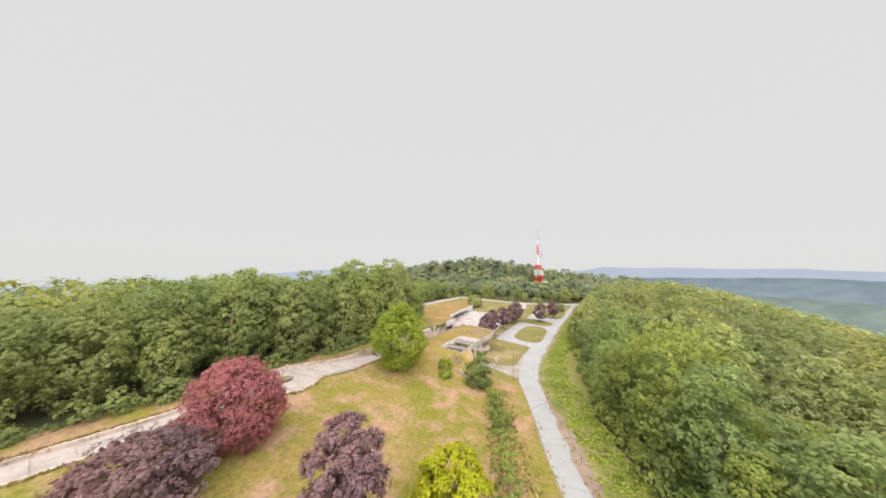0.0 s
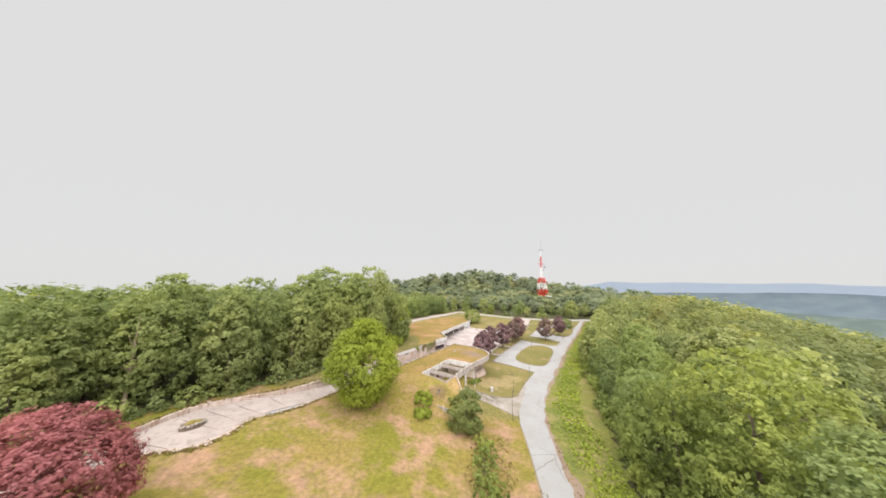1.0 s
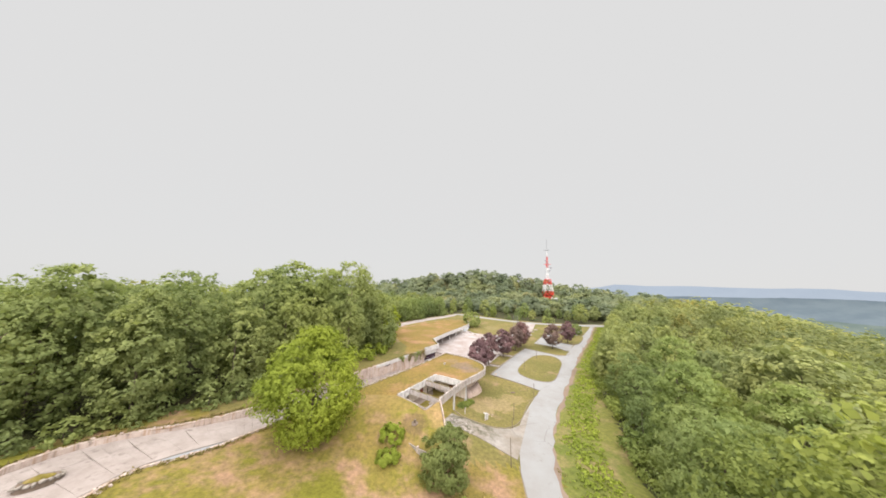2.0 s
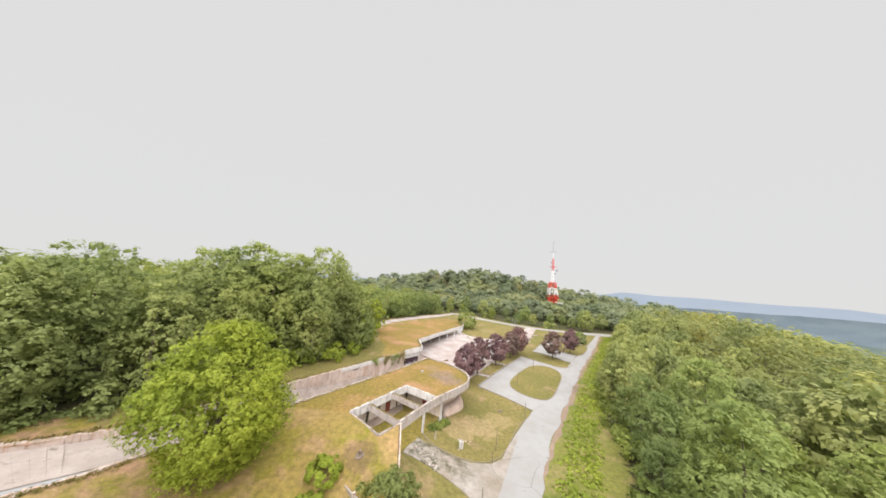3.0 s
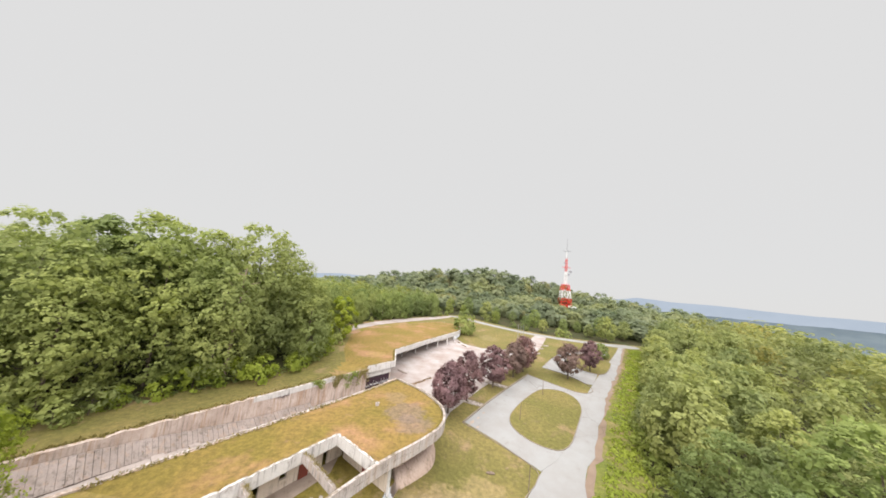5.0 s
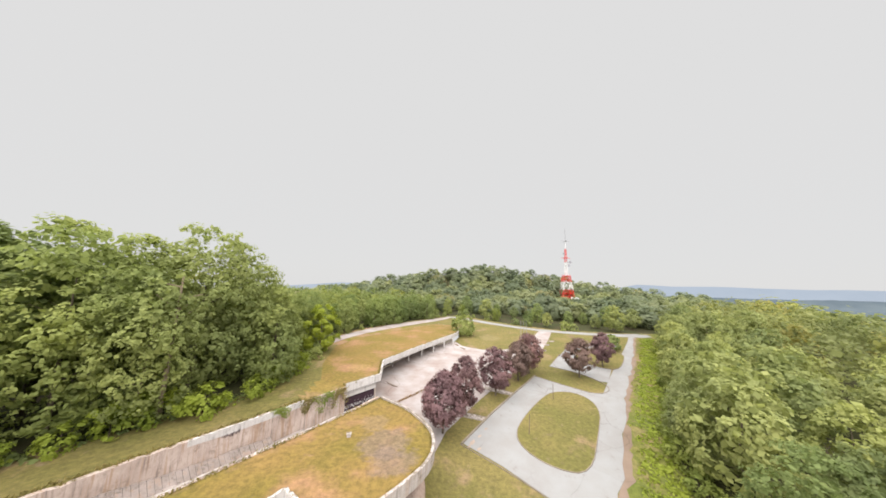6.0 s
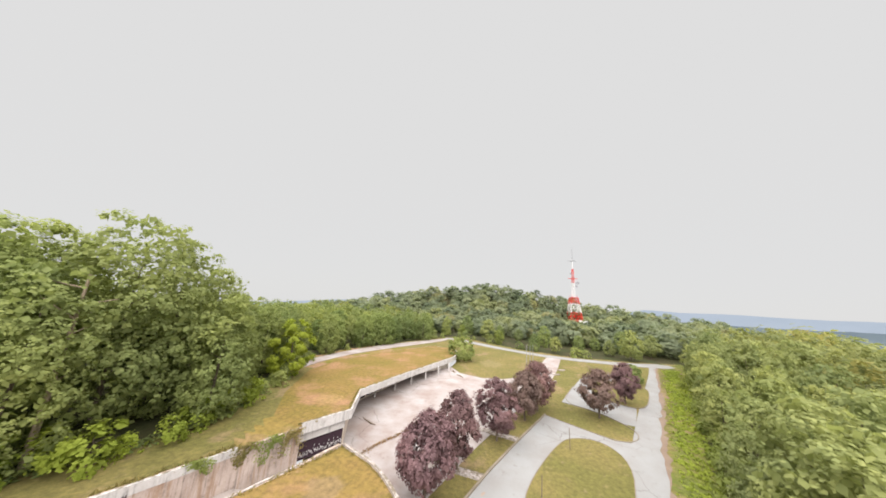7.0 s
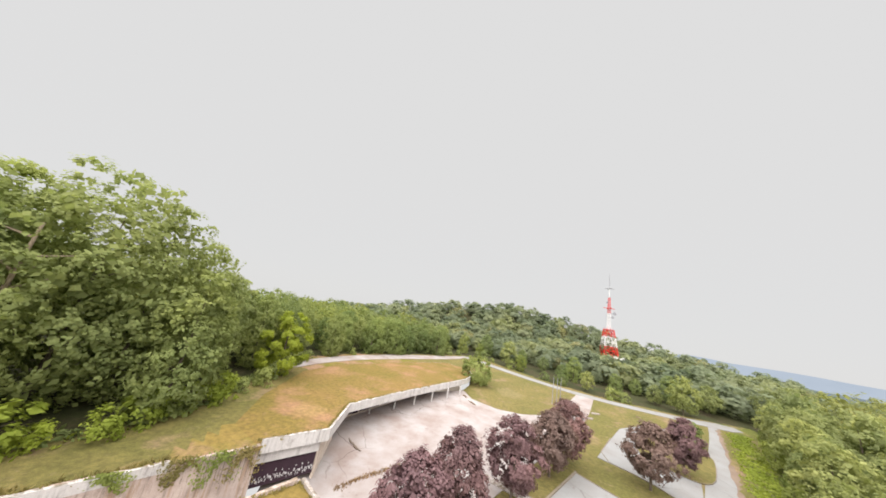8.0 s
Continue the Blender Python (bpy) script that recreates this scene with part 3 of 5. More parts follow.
def grass_island(poly, label, group="grass islands in the parking area", lift=0.16):
    ob = tagged(sheet("grass_island", poly, land, lift, 0.3, M_LAWN, 1.6), label, "grass island", group, kind="structure")
    v, f = strip_solid(poly, [land(x, y) + lift + 0.03 for x, y in poly], [land(x, y) - 0.1 for x, y in poly], -0.12, True)
    under_ring = mesh_object("kerb", v, f, M_KERB)
    under_ring.parent = ob
    return ob


grass_island(smooth_path([(33.1, 116.4), (32.2, 120.4), (34.6, 125.6), (40.4, 134.2), (44.6, 138.4), (50.4, 137.8), (51.6, 131.6), (46.4, 122), (41.0, 112.8), (36.6, 113.2)], 2, True), "kerbed oval grass island in the parking loop")
grass_island(smooth_path([(58.6, 163), (63, 156.6), (68, 154.6), (75, 164), (79.5, 172), (72, 175.5), (66, 176)], 2, True), "kerbed grass island with maple tree")
kerb([(23.0, 117.0), (28.3, 126), (34.8, 136), (42.3, 147.0)], 0.28, "low concrete kerb wall along the parking lot", 0.3)
kerb(smooth_path([(42.3, 147.0), (45.6, 144.4), (49.2, 141.6), (52.8, 139.0), (55.4, 138.8), (57.8, 140.4), (59.0, 142.8), (58.4, 146), (55.4, 150.8), (48.8, 155.3), (56, 167.4)], 1), 0.13, "low concrete kerb round the lawn")
kerb(smooth_path([(23.0, 117.0), (29, 112.6), (34.4, 107.9), (34.6, 106), (29.6, 99.2), (25.2, 89.6), (22.4, 87.1), (19.3, 86.1), (16.4, 86.2), (13.0, 87.4), (11.2, 90.0)], 1), 0.12, "worn concrete kerb round the yard lawn", 0.1)
kerb(smooth_path([(21.3, 76), (20.4, 67.5), (18.8, 56), (17.4, 48), (16.4, 38.7), (15.1, 25)], 1), 0.06, "sunken mossy kerb beside the road", 0.12)
for a, b in (((20.2, 126.4), (27.6, 124.6)), ((27.0, 138.2), (34.4, 135.6))):
    ux, uy = b[0] - a[0], b[1] - a[1]
    k = 0.75 / math.hypot(ux, uy)
    nx, ny = -uy * k, ux * k
    paving("walkway", [(a[0] + nx, a[1] + ny), (a[0] - nx, a[1] - ny), (b[0] - nx, b[1] - ny), (b[0] + nx, b[1] + ny)], 0.14, M_CONCRETE, "short concrete walkway across the tree strip", "walkway", 0.25, 1.0)

# ---------------------------------------------------------------- canal and pool
def canal_depth(y):
    return 0.38 + 0.1 * ease(44, 56, y) + 0.6 * ease(72, 88, y) + 0.075 * max(0.0, min(y, 112) - 72)


def canal_lines(step=24):
    left, right = smooth_path(CANAL_L, 1), smooth_path(CANAL_R, 1)
    return left, right


def build_canal():
    left, right = canal_lines()
    verts, faces = [], []
    cols = 7
    for i, (a, b) in enumerate(zip(left, right)):
        z0 = upland(*a) - canal_depth(a[1])
        for c in range(cols):
            u = c / (cols - 1)
            dish = -0.25 * math.sin(math.pi * u)
            verts.append((a[0] + (b[0] - a[0]) * u, a[1] + (b[1] - a[1]) * u, z0 + dish))
        if i:
            k = cols * (i - 1)
            faces += [(k + c, k + c + 1, k + cols + c + 1, k + cols + c) for c in range(cols - 1)]
    base = mesh_object("canal_floor", [(x, y, z - 0.06) for x, y, z in verts], faces, M_JOINT)
    tagged(base, "dry pale concrete bed of the canal and pool", "canal", kind="structure")
    # cast slabs across the bed
    slab = random.Random(21)
    for i in range(len(left) - 1):
        a0, a1, b0, b1 = Vector(left[i]), Vector(left[i + 1]), Vector(right[i]), Vector(right[i + 1])
        k = max(1, round(((a1 - a0).length + (b1 - b0).length) / 2 / 1.1))
        za, zb = upland(*left[i]) - canal_depth(left[i][1]), upland(*left[i + 1]) - canal_depth(left[i + 1][1])
        for s in range(k):
            u0, u1 = ((s + 0.012) / k, (s + 0.988) / k) if left[i][1] > 76 else ((s + 0.003) / k, (s + 0.997) / k)
            cuts = (0.01, 0.3, 0.305, 0.985) if slab.random() < 0.8 else (0.01, 0.985)
            for c0, c1 in zip(cuts[::2], cuts[1::2]):
                tip = slab.uniform(-0.02, 0.02) * (1.0 if left[i][1] > 76 else 0.3)
                v = []
                for dz in (0.0, -0.14):
                    for u, c in ((u0, c0), (u1, c0), (u1, c1), (u0, c1)):
                        p = a0.lerp(a1, u).lerp(b0.lerp(b1, u), c)
                        v.append((p.x, p.y, za + (zb - za) * u - 0.25 * math.sin(math.pi * c) + tip + dz))
                bed = mesh_object("slab", v, [(0, 3, 2, 1), (0, 1, 5, 4), (1, 2, 6, 5), (2, 3, 7, 6), (3, 0, 4, 7)], M_CANAL_FLOOR)
                bed.parent = base
    for name, line, thick, lip in (("canal_wall", left, -0.55, 0.16), ("canal_wall", right, 0.4, 0.14)):
        line = resample(line, 0.6)
        jag = random.Random(len(line))
        tops = [upland(x, y) + lip + jag.uniform(-0.06, 0.04) - (0.12 if jag.random() < 0.12 else 0.0) for x, y in line]
        v, f = strip_solid(line, tops, [upland(x, y) - canal_depth(y) - 0.6 for x, y in line], thick)
        tagged(mesh_object(name, v, f, M_CANAL_WALL), "stained concrete retaining wall of the dry canal", "wall", kind="structure")
    band = [p for p in resample(left, 1.2) if p[1] > 102.5]
    chip_r = random.Random(12)
    v, f = strip_solid(shifted(band, 0.04), [upland(x, y) + 0.2 for x, y in band], [upland(x, y) - 0.4 - 0.2 * ease(102, 106, y) + chip_r.uniform(-0.1, 0.04) for x, y in band], -0.3)
    tagged(mesh_object("coping", v, f, M_WHITEWASH), "flaking white painted band along the canal wall's top", "coping", kind="structure")
    scrawl = tagged(new("graffiti"), "illegible dark painted scrawl on the canal wall", "graffiti")
    scrawl.location = (-7.0, 106.4, -1.5)
    pen = random.Random(40)
    for i in range(11):
        bm = bmesh.new()
        box(bm, pen.uniform(-0.02, 0.02), i * 0.19 - 1.0, pen.uniform(-0.12, 0.10), 0.02, pen.uniform(0.05, 0.12), pen.uniform(0.18, 0.5))
        bmesh.ops.rotate(bm, verts=bm.verts, cent=(0, 0, 0), matrix=Matrix.Rotation(radians(-29.0), 3, "Z"))
        bmesh.ops.translate(bm, verts=bm.verts, vec=(0.06, -0.04, 0))
        me = bpy.data.meshes.new("stroke")
        bm.to_mesh(me)
        bm.free()
        me.materials.append(M_DARK)
        new("stroke", me).parent = scrawl
    foot = shifted([p for p in resample(left, 0.5) if 82 < p[1] < 111], 0.12)
    toe = []
    for p, q in zip(foot, shifted(foot, 1.0)):
        reach = 3.0 - 1.5 * ease(84, 94, p[1])
        toe.append((p[0] + (q[0] - p[0]) * reach, p[1] + (q[1] - p[1]) * reach))
    wall = tagged(new("revetment"), "sloping ribbed concrete revetment at the foot of the canal wall", "revetment", kind="structure")
    for i in range(len(foot) - 1):
        a, b, c, d = (Vector(p) for p in (foot[i], foot[i + 1], toe[i + 1], toe[i]))
        da, db = canal_depth(a.y), canal_depth(b.y)
        ta, tb = (upland(*p) - (0.30 + 0.48 * ease(86, 104, p.y)) * dep for p, dep in ((a, da), (b, db)))
        ba, bb = upland(*a) - da - 0.1, upland(*b) - db - 0.1
        j, g, lean = slab.uniform(-0.03, 0.03), slab.uniform(0.01, 0.045), slab.uniform(-0.02, 0.02)
        if slab.random() < 0.06:                       # a slab that has sunk
            j -= 0.10
        v = []
        for w, u in ((g, 0), (1 - g, 0), (1 - g, 1), (g, 1)):
            p = a.lerp(b, w).lerp(d.lerp(c, w), u)
            z = (ta + (tb - ta) * w) * (1 - u) + (ba + (bb - ba) * w) * u
            v.append((p.x, p.y, z + j + lean * (w - 0.5) * 2))
        v += [(x - 0.1, y, z - 0.25) for x, y, z in v]
        ob = mesh_object("slab", v, [(0, 3, 2, 1), (0, 1, 5, 4), (1, 2, 6, 5), (2, 3, 7, 6), (3, 0, 4, 7)], M_REVETMENT)
        ob.parent = wall
    return left, right


build_canal()

# ---------------------------------------------------------------- front building with the sunken court
def solid_wall(name, path, tops, bottoms, thick, material, parent, label=""):
    v, f = strip_solid(path, tops if isinstance(tops, list) else [tops] * len(path), bottoms if isinstance(bottoms, list) else [bottoms] * len(path), thick)
    return under(parent, mesh_object(name, v, f, material), label)


def edge_distance(x, y, edge):
    best = 1e9
    for (ax, ay), (bx, by) in zip(edge, edge[1:]):
        ux, uy = bx - ax, by - ay
        k = min(1.0, max(0.0, ((x - ax) * ux + (y - ay) * uy) / (ux * ux + uy * uy)))
        best = min(best, math.hypot(x - ax - k * ux, y - ay - k * uy))
    return best


def roof_wave(level, amount=0.12):
    return lambda x, y: level + amount * noise.noise((x * 0.15, y * 0.15, 7)) + 0.03 * noise.noise((x * 0.8, y * 0.8, 3))


def chipped(count, top, seed, depth=0.16):
    """Tops of a wall whose upper edge is worn, with pieces broken out."""
    r = random.Random(seed)
    return [top + r.uniform(-0.03, 0.03) - (r.uniform(0.3, 1.0) * depth if r.random() < 0.09 else 0.0) for _ in range(count)]


ROOF_Z, COURT_Z, TOP2 = -0.72, -5.25, 0.12
front = thing("building", (6, 92, COURT_Z), "derelict sunken white concrete building with a grass roof", "building")
def roof_one(x, y):
    return ROOF_Z + (roof_wave(ROOF_Z)(x, y) - ROOF_Z) * ease(85, 89, y) - 0.4 * max(0.0, 85 - y)


def roof_two(x, y):
    d = edge_distance(x, y, ROOF_2[8:] + [ROOF_2[0]])
    base = upland(x, y) if y < 192 else land(x, y)
    return base - 0.05 + (roof_wave(TOP2 - 0.08, 0.06)(x, y) - base + 0.05) * ease(0.1, 5, d)


under(front, sheet("roof", ROOF_1, roof_one, 0.0, 0.45, M_ROOF_GRASS, 1.5), "dry yellow grass roof")
under(front, sheet("floor", [(-9.5, 85.2), (-5, 93), (0.2, 101.6), (4.6, 109.3), (8.6, 116.6), (12.6, 113.6), (15.6, 110.2), (17.2, 107.6), (17.3, 103.8), (14.9, 99.6), (13.8, 96.6), (13.6, 94.2), (11.1, 89.4), (8.2, 83.8), COURT_D, COURT_C],
                   lambda x, y: COURT_Z, 0.0, 0.3, M_COURT_FLOOR, 2.0), "mossy court floor with rubble")
parapet = solid_wall("parapet", shifted(PARAPET, 0.05), [ROOF_Z + 0.26] * len(PARAPET), [ROOF_Z - 1.1] * len(PARAPET), -0.30, M_CONCRETE, front, "curved weathered white concrete parapet")
panel_line = resample(shifted(PARAPET, 0.05), 0.25)
chip = random.Random(3)
k = 0
while k + 5 < len(panel_line):
    seg = panel_line[k:k + 6]
    a, b = Vector(seg[0]), Vector(seg[-1])
    e = (b - a).normalized() * 0.03
    seg = [tuple(a + e)] + seg[1:-1] + [tuple(b - e)]
    n2 = Vector((e.y, -e.x)).normalized() * 0.05
    seg = [(x + n2.x, y + n2.y) for x, y in seg]
    v, f = strip_solid(seg, [ROOF_Z + 0.24 + chip.uniform(-0.02, 0.06)] * 6, [ROOF_Z - 0.42 + chip.uniform(-0.01, 0.01)] * 6, -0.052)
    under(parapet, mesh_object("panel", v, f, M_CONCRETE))
    v, f = strip_solid(seg, [ROOF_Z - 0.46] * 6, [ROOF_Z - 1.14 + chip.uniform(-0.03, 0.02)] * 6, -0.052)
    under(parapet, mesh_object("panel", v, f, M_CONCRETE))
    k += 5
LEFT_EDGE = resample([(-9.9, 84.7), (-5.3, 92.7), (-0.2, 101.6), (4.2, 109.3), (8.9, 118.3)], 3)
LEFT_FINE = resample(LEFT_EDGE, 0.7)
solid_wall("roof_kerb", shifted(LEFT_FINE, -0.08), chipped(len(LEFT_FINE), ROOF_Z + 0.15, 6, 0.12), [ROOF_Z - 0.7] * len(LEFT_FINE), 0.3, M_CONCRETE, front)
solid_wall("trench_wall", [(p[0] + 0.4, p[1]) for p in LEFT_EDGE], ROOF_Z - 0.4, COURT_Z - 0.9, 0.3, M_CANAL_WALL, front)
# court: white fascias, beams, piers
line = shifted(resample([COURT_C, COURT_A], 0.5), 0.06)
solid_wall("court_fascia", line, chipped(len(line), ROOF_Z + 0.22, 1), [ROOF_Z - 1.15] * len(line), -0.28, M_WHITEWASH, front)
line = shifted(resample([COURT_A, COURT_B], 0.5), 0.06)
solid_wall("court_fascia", line, chipped(len(line), ROOF_Z + 0.24, 2), [ROOF_Z - 1.1] * len(line), -0.28, M_WHITEWASH, front)
solid_wall("court_wall", [COURT_D, COURT_C], [-1.0, ROOF_Z + 0.10], COURT_Z - 0.2, -0.22, M_CONCRETE, front)
solid_wall("court_wall", [COURT_E, COURT_D], [ROOF_Z + 0.02, -1.0], [COURT_Z - 0.2] * 2, -0.22, M_CONCRETE, front)
for a, b in (((4.8, 93.5), (10.95, 89.3)), ((2.1, 88.2), (8.0, 84.0))):
    solid_wall("beam", [a, b], ROOF_Z + 0.02, ROOF_Z - 0.85, 0.34, M_CONCRETE, front)
    ux, uy = Vector((b[0] - a[0], b[1] - a[1])).normalized()
    v, f = strip_solid([(a[0] + uy * 0.04, a[1] - ux * 0.04), (b[0] + uy * 0.04, b[1] - ux * 0.04)], [ROOF_Z + 0.06] * 2, [ROOF_Z + 0.022] * 2, 0.25)
    under(front, mesh_object("moss", v, f, M_JOINT), "dark moss along the beam")
along = Vector(COURT_A) - Vector(COURT_C)
din = Vector((-along.y, along.x)).normalized()          # into the rooms
rooms = [tuple(Vector(COURT_C) + along * u + din * 2.3) for u in (-0.02, 0.17, 0.275, 0.42, 0.47, 0.62, 0.675, 0.775, 0.86, 1.0, 1.05, 1.22)]
for k in range(0, 11, 2):
    solid_wall("room_wall", [rooms[k], rooms[k + 1]], ROOF_Z - 0.4, COURT_Z, -0.25, M_PLASTER, front)
for k in (1, 3, 5, 7, 9):
    solid_wall("door_lintel", [rooms[k], rooms[k + 1]], ROOF_Z - 0.4, COURT_Z + 2.1, -0.25, M_PLASTER, front)
for u in (0.0, 0.34, 0.56, 0.74, 1.2):
    q = Vector(COURT_C) + along * u + din * 2.4
    solid_wall("partition", [tuple(q), tuple(q + din * 3.1)], ROOF_Z - 0.4, COURT_Z, 0.24, M_PLASTER, front)
back = [tuple(Vector(COURT_C) + along * u + din * 6.0) for u in (-0.05, 1.25)]
solid_wall("back_wall", back, ROOF_Z - 0.4, COURT_Z, -0.3, M_PLASTER, front)
q0, q1 = (Vector(COURT_C) + along * u + din * 2.22 for u in (0.775, 0.86))
solid_wall("door", [tuple(q0), tuple(q1)], COURT_Z + 2.05, COURT_Z + 0.02, 0.07, M_DOOR_RED, front, "rust-red door leaf")
walk_in = [tuple(Vector(COURT_C) + along * u + din * d) for u, d in ((0.0, 2.3), (1.18, 2.3), (1.0, 0.5), (0.75, 0.25), (0.5, 0.1), (0.25, 0.55), (0.0, 0.4))]
under(front, sheet("walkway", walk_in, lambda x, y: COURT_Z, 0.05, 0.1, M_DUST, 1.2), "dusty pale walkway along the rooms")
solid_wall("sill_wall", [tuple(Vector(COURT_C) + along * u + din * 2.3) for u in (0.62, 0.675)], COURT_Z + 1.0, COURT_Z, -0.25, M_PLASTER, front)
# north side of the court
across = Vector(COURT_B) - Vector(COURT_A)
dn = Vector((-across.y, across.x)).normalized()
n0, n1, n2, n3 = (tuple(Vector(COURT_A) + across * u + dn * 2.7) for u in (-0.26, 0.30, 0.44, 0.88))
solid_wall("room_wall", [n0, n1], ROOF_Z - 0.4, COURT_Z, -0.25, M_PLASTER, front)
solid_wall("room_wall", [n2, n3], ROOF_Z - 0.4, COURT_Z, -0.25, M_PLASTER, front)
solid_wall("door_lintel", [n1, n2], ROOF_Z - 0.4, COURT_Z + 2.1, -0.25, M_PLASTER, front)
solid_wall("door", [n1, n2], COURT_Z + 2.05, COURT_Z + 0.02, 0.07, M_DOOR_RED, front, "rust-red door leaf")
# recessed curved wall below the parapet, columns
inner = shifted([p for p in PARAPET if p[1] > 96.6], -2.2)
solid_wall("curved_wall", inner, [ROOF_Z - 0.4] * len(inner), [-7.0] * len(inner), -0.3, M_RENDER, front, "curved pinkish plaster wall")
toe = shifted([p for p in PARAPET if p[1] > 96.6], -0.85)
v = [(x, y, -4.1) for x, y in inner] + [(x, y, lowland(x, y) + 0.05) for x, y in toe] + [(x, y, -7.2) for x, y in toe] + [(x, y, -7.2) for x, y in inner]
n = len(toe)
f = [(r * n + i, r * n + i + 1, (r + 1) % 4 * n + i + 1, (r + 1) % 4 * n + i) for i in range(n - 1) for r in range(4)] + [(0, n, 2 * n, 3 * n), (4 * n - 1, 3 * n - 1, 2 * n - 1, n - 1)]
under(front, mesh_object("battered_base", v, f, M_RENDER, True), "sloping pinkish plaster base")
for x, y, w in ((11.2, 90.2, 0.38), (14.1, 96.3, 0.34)):
    bm = bmesh.new()
    box(bm, x, y, (ROOF_Z - 1.1 + -6.2) / 2, w, w * 0.8, ROOF_Z - 1.1 + 6.2, 25, 0.03)
    part("column", bm, M_WHITEWASH, front)
# retaining walls down to the drive
line = resample([(8.22, 83.5), (10.14, 73.9)], 0.8)
v, f = strip_solid(line, [upland(x - 0.4, y) + 0.10 + 0.03 * (i % 2) for i, (x, y) in enumerate(line)], [-7.2] * len(line), -0.22)
tagged(mesh_object("retaining_wall", v, f, M_CANAL_WALL), "sloping concrete retaining wall beside the drive", "wall", kind="structure")
stub = thing("stub_wall", (4.2, 73.4, land(4.2, 73.4)), "short grey board-marked retaining wall with pale end posts", "wall")
STUB = [(3.3, 75.3), (5.4, 73.6), (7.4, 72.3)]
for a, b in zip(STUB, STUB[1:]):
    for r in range(5):
        z = -5.42 + 0.36 * r
        solid_wall("board", [a, b], z + 0.34, z, 0.16, M_STONE, stub)
for x, y in STUB:
    bm = bmesh.new()
    box(bm, x, y, -4.4, 0.36, 0.3, 2.0, 38, 0.04)
    part("post", bm, M_CANAL_WALL, stub)

# ---------------------------------------------------------------- rear building with the long canopy
rear = thing("building", (6, 150, -4.5), "long low white building with a dry grass roof and a canopy", "building")
under(rear, sheet("roof", ROOF_2, roof_two, 0.0, 0.4, M_ROOF_GRASS, 1.8), "dry ochre grass roof")
EDGE2 = resample(FASCIA_2[:5], 0.8)[:-1] + [p for p in smooth_path(FASCIA_2[4:], 2) if p[1] < 195]
solid_wall("fascia", shifted(EDGE2, 0.06), chipped(len(EDGE2), TOP2 + 0.22, 5, 0.2), [TOP2 - 1.2] * len(EDGE2), -0.3, M_WHITEWASH, rear, "white weathered concrete fascia")
under(rear, sheet("soffit", [(x - 0.25, y) for x, y in FASCIA_2[1:]] + [(9, 200), (-3, 178), (-9, 160), (-8, 146), (-2, 136)], lambda x, y: TOP2 - 0.75, 0.0, 0.2, M_PLASTER, 4.0))
wall2 = [(2.2, 128.5), (0.0, 136.5), (0.6, 143.5), (6.2, 157), (15.4, 178), (18.6, 188)]
solid_wall("back_wall", wall2, TOP2 - 0.7, -5.8, -0.3, M_PLASTER, rear)
gap = random.Random(8)
for a, b, k in (((0.6, 143.5), (6.2, 157), 5), ((6.2, 157), (15.4, 178), 8)):
    for i in range(k):
        p, q = (Vector(a).lerp(Vector(b), (i + u) / k) for u in (0.08, 0.92))
        d = (q - p).normalized()
        o = Vector((d.y, -d.x)) * 0.06
        g = lowland(p.x, p.y)
        # the wall has no holes; dark panels stand for the openings' shade
        solid_wall("window", [tuple(p + o), tuple(q + o)], g + 2.6, g + 0.5, 0.05, M_DARK, rear, "dark panel painted as the shade in an empty window opening")
for i in range(60):
    p = Vector((5.0, 154.2)).lerp(Vector((14.6, 176.2)), (i + gap.uniform(0.1, 0.9)) / 60)
    bm = bmesh.new()
    box(bm, p.x + 0.3, p.y - 0.12, lowland(p.x, p.y) + gap.uniform(0.5, 1.0), gap.uniform(0.1, 0.3), 0.04, gap.uniform(0.15, 0.5), 66 + gap.uniform(-8, 8))
    part("broken_pane", bm, M_WHITE_STEEL, rear)
for x, y in ((3.6, 147.4), (7.0, 152.6), (10.2, 157.4), (13.4, 162.1), (16.6, 166.9), (19.4, 172.2)):
    g = lowland(x, y)
    bm = bmesh.new()
    box(bm, x, y, (g + TOP2 - 0.8) / 2, 0.34, 0.34, TOP2 - 0.8 - g, 24, 0.03)
    part("column", bm, M_WHITEWASH, rear)
# south-west front: lower beam, dark broken glazing, beige side wall
sw = [Vector((1.8, 120.2)), Vector((6.0, 126.5))]
sd = (sw[1] - sw[0]).normalized()
so = Vector((-sd.y, sd.x))
solid_wall("lower_beam", [tuple(sw[0] + so * 0.5), tuple(sw[1] + so * 0.5)], -1.05, -2.35, -0.3, M_WHITEWASH, rear)
solid_wall("broken_window", [tuple(sw[0] + so * 0.9), tuple(sw[1] + so * 0.9)], -2.3, -4.9, -0.1, M_DARK, rear, "dark broken strip of glazing")
for i in range(90):
    p = sw[0].lerp(sw[1], (i + gap.uniform(0.1, 0.9)) / 90) + so * 0.86
    bm = bmesh.new()
    box(bm, p.x, p.y, -4.3 + gap.uniform(-0.3, 0.3) + (0.5 if i % 9 == 0 else 0), gap.uniform(0.03, 0.08), 0.03, gap.uniform(0.08, 0.30), math.degrees(math.atan2(sd.y, sd.x)) + gap.uniform(-4, 4))
    part("glazing_bar", bm, M_WHITE_STEEL, rear)
solid_wall("side_wall", [(5.4, 127.2), (2.6, 135.8)], TOP2 - 1.0, -5.8, -0.3, M_PLASTER, rear)
solid_wall("side_wall", [(-2.5, 114.7), (2.0, 120.5)], [-0.72, -0.25], [-5.9, -5.9], -0.5, M_CANAL_WALL, rear)

